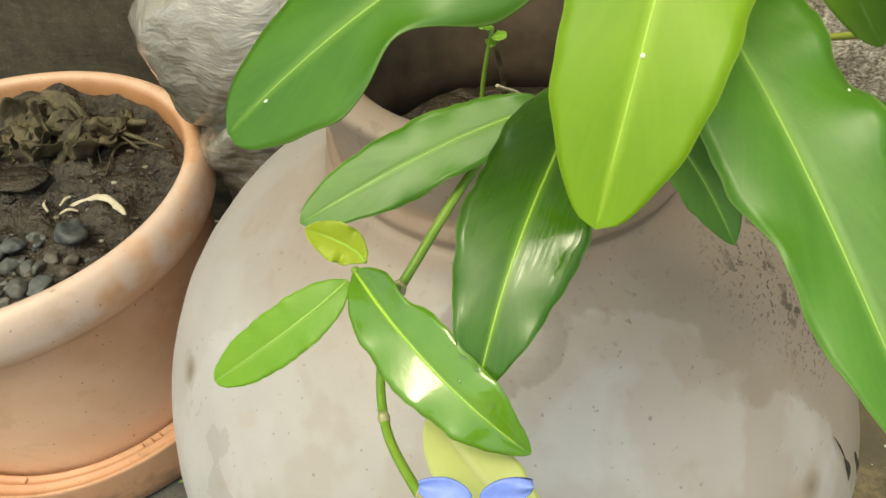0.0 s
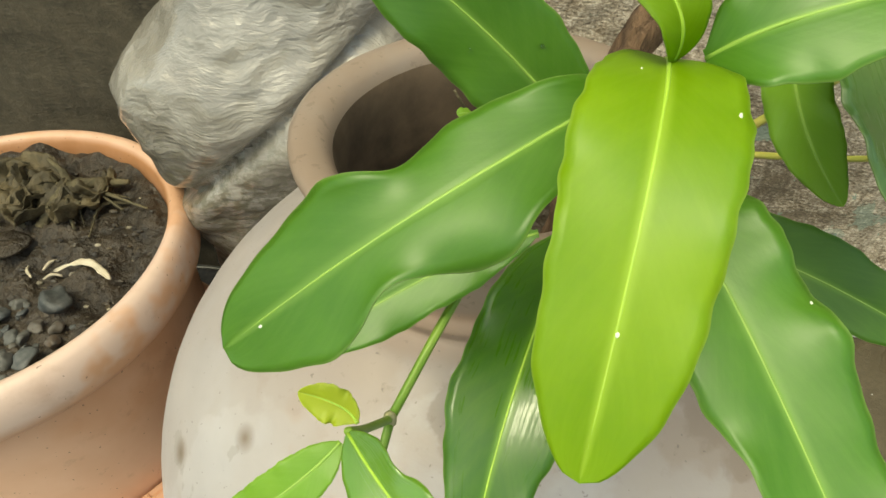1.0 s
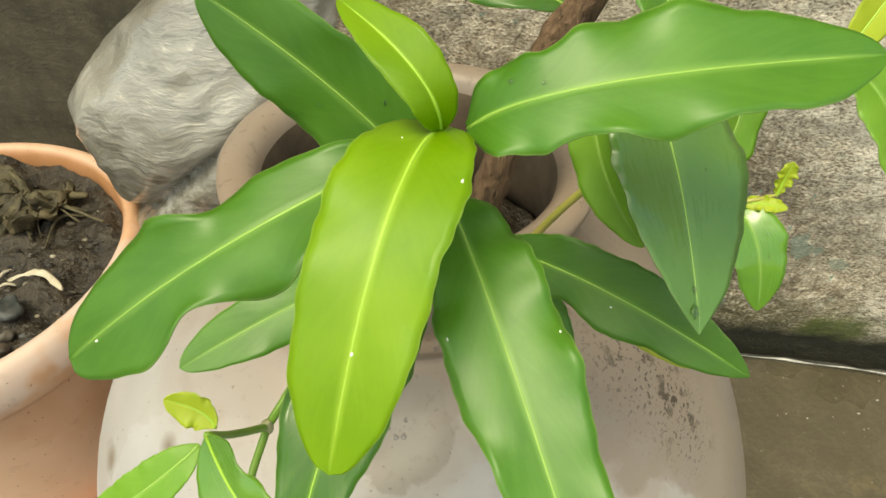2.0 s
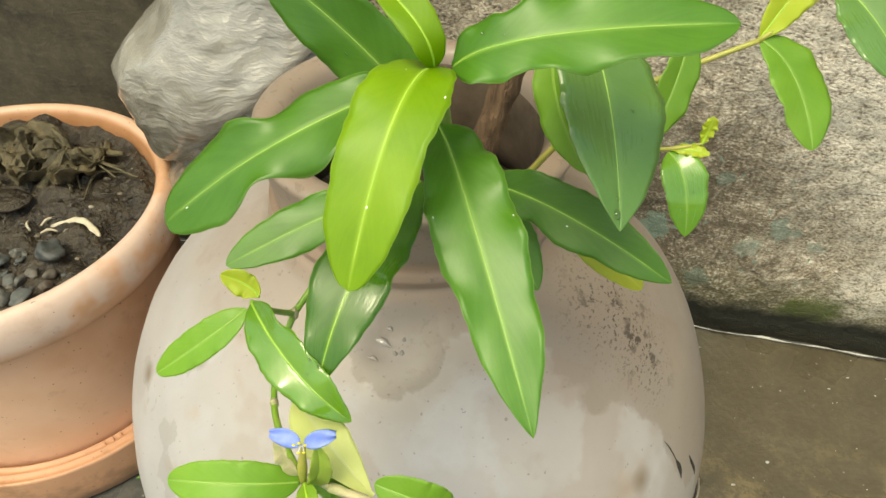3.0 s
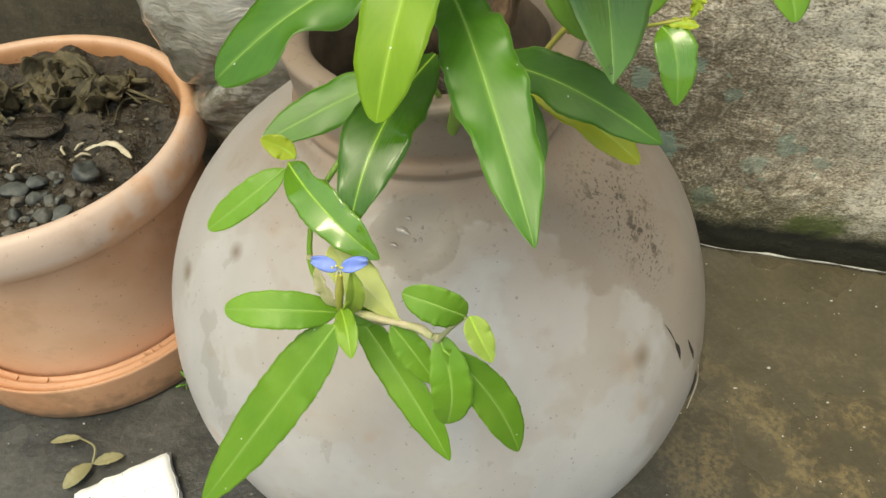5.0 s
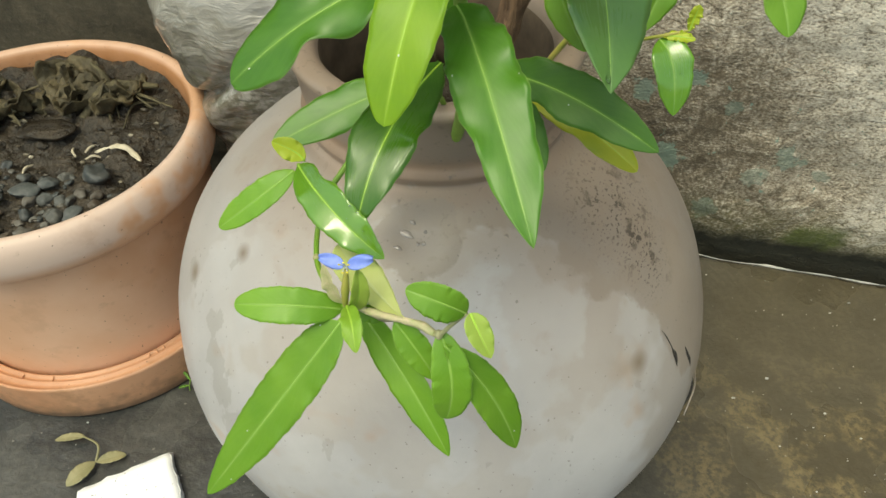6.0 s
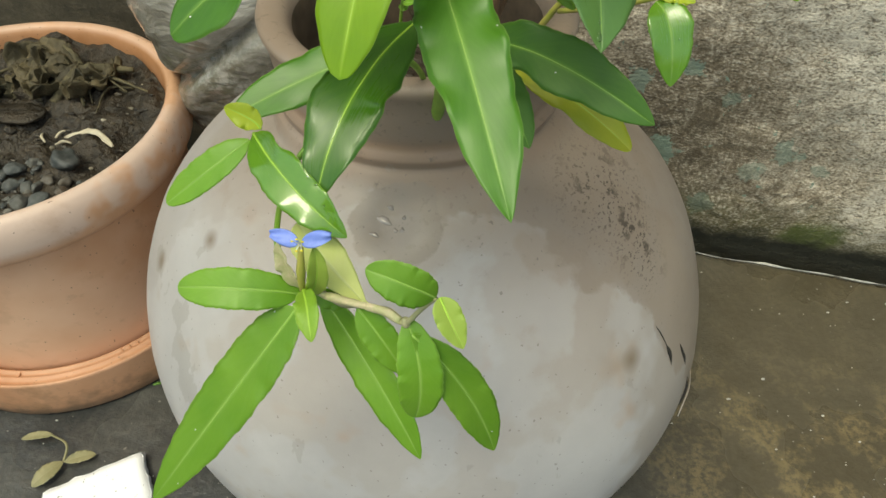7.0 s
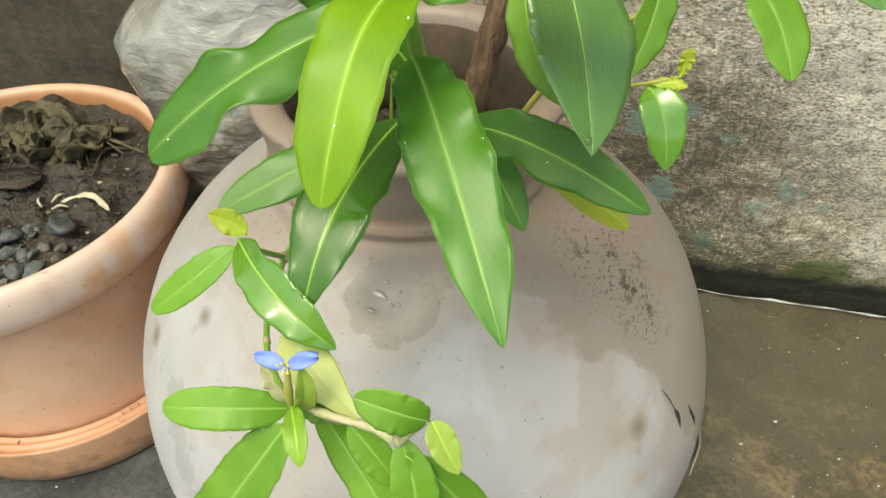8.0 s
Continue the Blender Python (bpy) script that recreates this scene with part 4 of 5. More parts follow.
def build_litter():
    # pale husk on the soil
    bm = bmesh.new()
    N, M = 14, 6
    vs = []
    for i in range(N + 1):
        u = i / N
        w = 0.0021 * math.sin(math.pi * (0.06 + 0.9 * u)) ** 0.7
        c = Vector((0.042 * u - 0.021, 0.008 * math.sin(math.pi * u), 0.003 * math.sin(math.pi * u)))
        vs.append([bm.verts.new(c + Vector((0, w * math.cos(math.pi * j / M), w * 0.7 * math.sin(math.pi * j / M)))) for j in range(M + 1)])
    for i in range(N):
        for j in range(M):
            bm.faces.new((vs[i][j], vs[i + 1][j], vs[i + 1][j + 1], vs[i][j + 1]))
    ext = bmesh.ops.extrude_face_region(bm, geom=bm.faces[:])
    for g in ext["geom"]:
        if isinstance(g, bmesh.types.BMVert):
            g.co *= 0.86
    bmesh.ops.recalc_face_normals(bm, faces=bm.faces)
    for v in bm.verts:
        v.co += Vector((0.4, 1, 0.8)) * 0.0012 * fbm(v.co, 130, 3)
    x, y = -0.230, 0.311
    tagged(part("seed_husk", bm, HUSK, at=Matrix.Translation((x, y, soil_height(x, y) + 0.003)) @ Matrix.Rotation(radians(-14), 4, "Z")), "pale dry curved seed husk lying on soil", "husk")
    rnd = random.Random(11)
    # withered roots and stalks at the back of the pot
    for i in range(12):
        a = rnd.uniform(0.6, 2.9)
        r0, r1 = rnd.uniform(0.04, 0.10), rnd.uniform(0.05, 0.108)
        p = [Vector((TUB.x + r * math.cos(a + d), TUB.y + r * math.sin(a + d), 0)) for r, d in ((r0, 0), ((r0 + r1) / 2, rnd.uniform(-0.25, 0.25)), (r1, rnd.uniform(-0.5, 0.5)))]
        for j, q in enumerate(p):
            q.z = soil_height(q.x, q.y) + (0.001, rnd.uniform(0.004, 0.014), rnd.uniform(0.001, 0.008))[j]
        w = rnd.uniform(0.0006, 0.0026)
        tagged(part("dry_root", tube(p, [w, w * 1.2, w * 0.5], 7, 8, 0.45), ROOT), "withered brown root lying on the soil", "root", "dry roots in the flower pot")
    p = [(-0.276, 0.357, 0.186), (-0.270, 0.373, 0.195), (-0.261, 0.385, 0.200), (-0.243, 0.389, 0.200), (-0.222, 0.392, 0.197)]
    tagged(part("dry_root", tube(p, [0.0042, 0.0040, 0.0044, 0.0036, 0.002], 9, 6, 0.5), ROOT), "thick forked withered stalk on the soil", "root", "dry roots in the flower pot")
    p = [(-0.261, 0.385, 0.200), (-0.270, 0.398, 0.204), (-0.284, 0.410, 0.206)]
    tagged(part("dry_root", tube(p, [0.003, 0.0028, 0.0018], 8, 6, 0.6), ROOT), "thick forked withered stalk on the soil", "root", "dry roots in the flower pot")
    # lumps of earth and a flat stone chip
    for i in range(16):
        a, r = rnd.uniform(1.2, 4.2), 0.105 * math.sqrt(rnd.random())
        x, y, q = TUB.x + r * math.cos(a), TUB.y + r * math.sin(a), rnd.uniform(0.003, 0.010)
        if y < 0.295:
            q *= 0.5
        tagged(part("earth_clod", stone_mesh(200 + i, q), SOIL, at=Matrix.Translation((x, y, soil_height(x, y) + q * 0.2)) @ Matrix.Rotation(rnd.uniform(0, 6), 4, "Z")), "crumbly dark clod of wet earth", "clod", "clods in the flower pot")
    ch = stone_mesh(77, 0.021)
    for v in ch.verts:
        v.co.z *= 0.28
    tagged(part("stone_chip", ch, SOIL, at=Matrix.Translation((-0.303, 0.340, soil_height(-0.303, 0.340) + 0.005))), "flat dark stone chip on the soil", "stone")
    for x, y, a in ((-0.262, 0.330, 50), (-0.272, 0.322, 120), (-0.256, 0.318, 10), (-0.30, 0.30, 70)):
        bm = tube([(-0.006, 0, 0), (0, 0.001, 0.002), (0.006, 0, 0.0005)], [0.0008, 0.0012, 0.0006], 6, 4, 0.4)
        tagged(part("straw_bit", bm, HUSK, at=Matrix.Translation((x, y, soil_height(x, y) + 0.0015)) @ Matrix.Rotation(radians(a), 4, "Z")), "pale chaff fragment on the soil", "chaff", "chaff in the flower pot")
    # rotting leaves, crumpled into a heap against the far rim
    for i in range(20):
        a, r = rnd.uniform(0.85, 3.0), rnd.uniform(0.05, 0.093)
        x, y, w = TUB.x + r * math.cos(a), TUB.y + r * math.sin(a), rnd.uniform(0.014, 0.023)
        off = Vector((i * 1.7, i * 0.9, 0))
        bm = grid_sheet(22, 16, lambda u, v: Vector(((u - 0.5) * 2 * w, (v - 0.5) * 1.3 * w * (1 - 0.5 * (2 * u - 1) ** 2), 0.012 * fbm(Vector((u * 1.2, v * 1.2, 0)) + off, 1.6, 4) + 0.35 * w * (2 * v - 1) ** 2)))
        ext = bmesh.ops.extrude_face_region(bm, geom=bm.faces[:])
        for g in ext["geom"]:
            if isinstance(g, bmesh.types.BMVert):
                g.co.z -= 0.0007
        bmesh.ops.recalc_face_normals(bm, faces=bm.faces)
        m = Matrix.Translation((x, y, soil_height(x, y) + 0.006)) @ Matrix.Rotation(rnd.uniform(0, 6.28), 4, "Z") @ Matrix.Rotation(rnd.uniform(-0.5, 0.5), 4, "X")
        tagged(part("dead_leaf", bm, HEAP, at=m), "crumpled olive-brown rotting leaf on the soil", "dead leaf", "dead leaves in the flower pot")
    # dead leaf curls among them
    for i in range(7):
        a, r = rnd.uniform(0.9, 2.7), rnd.uniform(0.045, 0.1)
        c = Vector((TUB.x + r * math.cos(a), TUB.y + r * math.sin(a), 0))
        c.z = soil_height(c.x, c.y) + 0.004
        th = empty("dead_leaf", c, "crumpled brown dead leaf on the soil", "dead leaf", "dead leaves in the flower pot")
        d = Vector((rnd.uniform(-1, 1), rnd.uniform(-1, 1), rnd.uniform(-0.1, 0.5))).normalized() * rnd.uniform(0.02, 0.038)
        leaf(th, c, c - d / 2, c + d / 2, rnd.uniform(0.005, 0.012), (0, 0, 0.005), (rnd.uniform(-1, 1), -0.6, 1), 0.5, 0.5, 0.8, 0.0026, 3, ROOT, ROOT, name="blade", edge=0.15)
    # fine crumbs of earth
    bm = bmesh.new()
    for i in range(700):
        a, r = rnd.uniform(0, 6.28), 0.113 * math.sqrt(rnd.random())
        x, y, q = TUB.x + r * math.cos(a), TUB.y + r * math.sin(a), 0.0007 + 0.0020 * rnd.random() ** 3
        bmesh.ops.create_icosphere(bm, subdivisions=1, radius=q, matrix=Matrix.Translation((x, y, soil_height(x, y) + q * 0.3)) @ Matrix.Rotation(rnd.uniform(0, 3), 4, "X") @ Matrix.Diagonal((rnd.uniform(0.8, 1.9), rnd.uniform(0.6, 1.1), rnd.uniform(0.5, 1), 1)))
    tagged(part("soil_crumbs", bm, CRUMB, smooth=False), "loose dark crumbs and grit on the potting soil", "soil crumbs", kind="stuff")
    # white foam block and a fallen sprig on the floor
    bm = bmesh.new()
    bmesh.ops.create_cube(bm, size=1)
    for v in bm.verts:
        v.co = Vector((v.co.x * 0.072, v.co.y * 0.055, v.co.z * 0.009))
    bmesh.ops.bevel(bm, geom=bm.edges[:], offset=0.0006, segments=2, affect="EDGES")
    bmesh.ops.subdivide_edges(bm, edges=bm.edges[:], cuts=11, use_grid_fill=True)
    for v in bm.verts:
        rim = max(abs(v.co.x) / 0.036, abs(v.co.y) / 0.0275) ** 10
        v.co += Vector((v.co.x, v.co.y, 0)).normalized() * rim * 0.0022 * (noise.noise(v.co * 160) + 0.7 * noise.noise(v.co * 420)) + Vector((0, 0, 1)) * 0.0006 * fbm(v.co, 150, 3)
    th = part("foam_block", bm, WHITE, at=Matrix.Translation((-0.2085, 0.110, 0.0057)) @ Matrix.Rotation(radians(30), 4, "Z"))
    tagged(th, "white foam board scrap lying on the wet floor", "foam scrap")
    o = Vector((-0.248, 0.143, 0.003))
    th = empty("fallen_sprig", o, "withered olive seedling sprig lying on the floor", "sprig")
    part("stalk", tube([Vector((-0.251, 0.143, 0.003)) - o, Vector((-0.253, 0.156, 0.007)) - o, Vector((-0.268, 0.163, 0.008)) - o], [0.0011, 0.0009, 0.0007], 6, 6), FALLEN, th)
    leaf(th, o, (-0.266, 0.163, 0.007), (-0.292, 0.160, 0.004), 0.007, (0, 0.001, 0.001), (0, 0, 1), m=FALLEN, rib=FALLEN, edge=0.012, wave=0.0003)
    leaf(th, o, (-0.251, 0.143, 0.004), (-0.266, 0.122, 0.004), 0.014, (0, 0, 0.002), (0, 0, 1), 0.5, 0.5, m=FALLEN, rib=FALLEN, edge=0.012, wave=0.0003)
    leaf(th, o, (-0.250, 0.143, 0.004), (-0.228, 0.150, 0.004), 0.010, (0, 0, 0.002), (0, 0, 1), 0.5, 0.5, m=FALLEN, rib=FALLEN, edge=0.012, wave=0.0003)


build_litter()


def build_weed():
    """A thin young weed that has come up between the saucer and the clay pot."""
    o = Vector((-0.196, 0.214, 0.0))
    th = empty("weed", o, "small thin green weed growing on the wet floor", "weed")
    part("stem", tube([(0, 0, -0.001), (0.001, 0.001, 0.006), (0.003, 0.003, 0.012)], [0.0006, 0.0005, 0.0004], 6, 5), STEM, th)
    for base, tip, w in (((0.003, 0.003, 0.012), (0.011, 0.008, 0.016), 0.0030), ((0.003, 0.003, 0.012), (-0.004, 0.009, 0.017), 0.0028), ((0.001, 0.001, 0.006), (-0.007, -0.003, 0.008), 0.0026)):
        leaf(th, o, o + Vector(base), o + Vector(tip), w, (0, 0, 0.001), (0, -0.5, 0.85), m=DARK, rib=RIB)


build_weed()


# ---------------------------------------------------------------- plastic sack behind
def build_sack():
    rings = [(0.0, 0.045, -0.122, 0.395), (0.13, 0.05, -0.120, 0.39), (0.155, 0.055, -0.113, 0.387), (0.175, 0.063, -0.112, 0.385), (0.225, 0.076, -0.112, 0.385), (0.272, 0.089, -0.111, 0.387),
             (0.283, 0.0895, -0.110, 0.388), (0.30, 0.081, -0.106, 0.389), (0.325, 0.066, -0.093, 0.39), (0.35, 0.052, -0.078, 0.39), (0.395, 0.026, -0.055, 0.39)]
    bm = bmesh.new()
    N, K = 90, 110
    zs = np.linspace(0, 0.395, K)
    cols = np.array(rings)
    vs = []
    for z in zs:
        r, cx, cy = (np.interp(z, cols[:, 0], cols[:, j]) for j in (1, 2, 3))
        row = []
        for k in range(N):
            a = math.tau * k / N
            sq = (abs(math.cos(a)) ** 2.8 + abs(math.sin(a)) ** 2.8) ** (-1 / 2.8)
            p = Vector((cx + r * math.cos(a) * min(1.0, sq), cy + 0.68 * r * math.sin(a) * sq, z))
            q = p + 0.012 * noise.noise_vector(p * 20)
            e = Vector((0.55 * q.x + 0.2 * q.z, q.y, 1.25 * q.z - 0.9 * q.x))
            d = 0.004 * (noise.voronoi(e * 15)[0][0] - 0.4) + 0.0035 * (noise.ridged_multi_fractal(e * 22, 1.0, 2.0, 3, 1.0, 2.0) - 1.0) + 0.006 * noise.noise(p * 8)
            # deep crease above the lower lobe, which bulges out below it
            k = z - 0.268 - 0.75 * (p.x + 0.10)
            d += 0.007 * math.exp(-((k + 0.024) / 0.016) ** 2) - 0.011 * math.exp(-(k / 0.006) ** 2)
            row.append(bm.verts.new(p + Vector((math.cos(a), math.sin(a), 0)) * d))
        vs.append(row)
    for lo, hi in zip(vs, vs[1:]):
        for k in range(N):
            j = (k + 1) % N
            bm.faces.new((lo[k], lo[j], hi[j], hi[k]))
    bm.faces.new(vs[-1])
    bm.faces.new(vs[0][::-1])
    o = Vector((-0.11, 0.387, 0.0))
    th = empty("plastic_sack", o, "crumpled greyish plastic sack standing against the wall", "sack")
    lobe = bm.copy()
    above = lambda f: f.calc_center_median().z - 0.268 - 0.75 * (f.calc_center_median().x + 0.10) > 0
    bmesh.ops.delete(bm, geom=[f for f in bm.faces if not above(f)], context="FACES")
    bmesh.ops.delete(lobe, geom=[f for f in lobe.faces if above(f)], context="FACES")
    part("upper_film", bm, BAG, th, "loose pale wrinkled plastic film", at=Matrix.Translation(-o))
    part("lower_lobe", lobe, BAG, th, "filled lower lobe with gritty dirt", at=Matrix.Translation(-o))



build_sack()


# ---------------------------------------------------------------- leafy shrub with the rosette
def build_shrub():
    o = POT + Vector((0.01, 0, 0.298))
    th = empty("leafy_shrub", o, "green shrub with long wavy leaves growing from the clay pot", "shrub")
    L = lambda *p: [Vector(q) - o for q in p]
    part("woody_stem", tube(L((0.046, 0.205, 0.29), (0.0535, 0.20, 0.345), (0.064, 0.20, 0.39), (0.080, 0.20, 0.422), (0.105, 0.205, 0.47), (0.13, 0.21, 0.56)), [0.0068, 0.0062, 0.0058, 0.0052, 0.005], 14, 8, 0.35), BARK, th, "brown woody stem with flaking bark")
    part("green_stem", tube(L((0.030, 0.185, 0.295), (0.037, 0.15, 0.345), (0.038, 0.120, 0.395), (0.0345, 0.0955, 0.4405)), [0.0032, 0.0028, 0.0024, 0.002], 10, 6, 0.1), STEM, th, "green leafy shoot")
    # bright rosette
    leaf(th, o, (0.0343, 0.0928, 0.4441), (0.0185, 0.0482, 0.4187), 0.0183, (0.0000, -0.0017, 0.0132), (-0.11, -0.46, 0.88), 0.42, 1.0, 0.10, 0.0006, 3, LIME, RIBPALE, label="bright lime young leaf", baseround=0.75, specks=((0.33, 0.86, 0.00035), (0.78, 0.02, 0.0004), (0.2, -0.4, 0.0002)), lobes=((1, 0.88, 0.10), (-1, 0.88, 0.10)))
    leaf(th, o, (0.0338, 0.0895, 0.4455), (0.0187, 0.1011, 0.4609), 0.0084, (0.0038, -0.0071, 0.0031), (0.13, -0.72, 0.68), 0.5, 0.7, 0.35, 0.0003, 2, LIME, RIBPALE, label="half-unrolled lime leaf tip", baseround=0.5)
    leaf(th, o, (0.0343, 0.0927, 0.4423), (-0.0259, 0.0709, 0.4148), 0.0186, (0.0002, -0.0061, 0.0077), (-0.21, -0.49, 0.85), 0.66, 1.0, 0.05, 0.0018, 2.6, GREEN, RIB, label="long wavy green leaf", baseround=0.3, edge=0.035, specks=((0.9, 0.1, 0.00035),), lobes=((1, 0.45, 0.24), (1, 0.63, -0.28), (1, 0.80, 0.08), (-1, 0.55, -0.25), (-1, 0.71, 0.16)))
    leaf(th, o, (0.0379, 0.0895, 0.4458), (0.0952, 0.0876, 0.4586), 0.0183, (-0.0105, -0.0041, 0.0038), (-0.20, -0.54, 0.82), 0.55, 0.75, 0.10, 0.0012, 3.2, GREEN, RIB, edge=0.03, label="long wavy green leaf", baseround=0.5, drops=((0.25, 0.5, 0.0004), (0.35, 0.3, 0.0003)), lobes=((1, 0.08, 0.2), (1, 0.36, -0.22), (1, 0.68, 0.13), (-1, 0.15, 0.25), (-1, 0.43, -0.18), (-1, 0.72, -0.1), (-1, 0.9, 0.2)))
    leaf(th, o, (0.0340, 0.1194, 0.4089), (-0.0101, 0.1240, 0.4536), 0.0204, (0.0031, -0.0001, 0.0011), (0.16, -0.95, 0.26), 0.5, 0.8, 0.05, 0.0007, 2.6, GREEN, RIB, baseround=0.5, drops=((0.4, -0.5, 0.0005), (0.55, 0.4, 0.0004), (0.3, 0.5, 0.0004)))
    leaf(th, o, (0.0351, 0.0991, 0.4247), (0.0568, 0.0306, 0.3953), 0.0202, (-0.0031, 0.0080, 0.0095), (-0.12, -0.42, 0.90), 0.55, 0.4, 0.12, 0.0013, 4.4, GREEN, RIB, edge=0.03, label="long drooping grey-green leaf", baseround=0.45, specks=((0.5, -0.85, 0.0003), (0.55, 0.9, 0.0003)), lobes=((-1, 0.35, -0.14), (-1, 0.72, -0.12), (1, 0.87, 0.12)))
    leaf(th, o, (0.0302, 0.1086, 0.3999), (0.0068, 0.0544, 0.3746), 0.0217, (-0.0034, -0.0059, 0.0070), (-0.02, -0.42, 0.91), 0.46, 0.0, 0.12, 0.0009, 3, DEEP, RIBPALE, label="glossy deep green leaf", baseround=0.5, lobes=((1, 0.45, -0.14), (-1, 0.44, -0.12)))
    leaf(th, o, (0.0262, 0.1259, 0.3829), (-0.0315, 0.1064, 0.3650), 0.0165, (0.0045, 0.0035, 0.0031), (-0.06, -0.58, 0.81), 0.62, 0.75, 0.08, 0.0008, 3, GREEN, RIB, baseround=0.35)
    leaf(th, o, (0.0488, 0.1358, 0.3782), (0.1040, 0.0925, 0.3780), 0.0179, (-0.0070, -0.0016, 0.0103), (-0.47, -0.60, 0.64), 0.6, 0.45, 0.12, 0.0007, 3.6, DARK, RIB, edge=0.03, label="wavy deep green leaf", baseround=0.4, specks=((0.6, -0.3, 0.0003),), lobes=((-1, 0.45, -0.22), (-1, 0.74, -0.12)))
    leaf(th, o, (0.055, 0.15, 0.365), (0.1075, 0.118, 0.348), 0.014, (0, 0, 0.005), (0.1, -0.5, 0.8), 0.65, 0.8, 0.1, 0.0008, 3, YELLOW, RIBPALE, label="yellowing old leaf")
    leaf(th, o, (0.050, 0.14, 0.372), (0.070, 0.112, 0.352), 0.015, (0, 0, 0.004), (0, -0.6, 0.8), 0.5, 0.5, 0.1, 0.0006, 3, DARK, RIB)
    leaf(th, o, (0.078, 0.205, 0.415), (-0.002, 0.235, 0.432), 0.028, (0, 0, 0.004), (0, -0.6, 0.8), 0.5, 0.7, 0.1, 0.001, 3, DEEP, RIB)
    leaf(th, o, (0.088, 0.20, 0.44), (0.106, 0.175, 0.405), 0.020, (0.003, 0, 0.002), (0.2, -0.8, 0.5), 0.5, 0.5, 0.12, 0.0008, 3, GREEN, RIB)
    return th


build_shrub()


def build_seedlings():
    for x, y, h, lean, m in ((0.012, 0.235, 0.052, 0.004, STEM), (-0.004, 0.205, 0.025, -0.003, STEM), (0.060, 0.185, 0.04, 0.004, STEM)):
        o = Vector((x, y, 0.297))
        th = empty("seedling", o, "thin seedling with small round leaves in the pot's soil", "seedling", "seedlings in the pot mouth")
        part("stem", tube([(0, 0, -0.006), (lean * 0.3, -0.002, h * 0.5), (lean, -0.006, h)], [0.0012, 0.001, 0.0008], 7, 6), m, th)
        for k, a in enumerate((200, 330, 90)):
            d = Vector((math.cos(radians(a)), math.sin(radians(a)), 0.25)) * (0.010 if k < 2 else 0.007)
            b = o + Vector((lean, -0.006, h - 0.004 * k))
            leaf(th, o, b, b + d * 0.6, 0.0048, (0, 0, 0.0006), (0, -0.4, 0.9), 0.5, 0.9, 0.1, 0.0003, 2, FRESH, RIB, baseround=0.8)
    tagged(part("dry_twig", tube([(0.026, 0.262, 0.292), (0.020, 0.25, 0.325), (0.010, 0.245, 0.35)], [0.0013, 0.0011, 0.0006], 6, 6, 0.3), ROOT), "thin dry grey twig standing in the pot", "twig")
    tagged(part("dry_twig", tube([(0.036, 0.25, 0.294), (0.030, 0.235, 0.315), (0.018, 0.22, 0.33)], [0.0012, 0.001, 0.0006], 6, 6, 0.3), HUSK), "thin dry pale twig leaning in the pot", "twig")


build_seedlings()


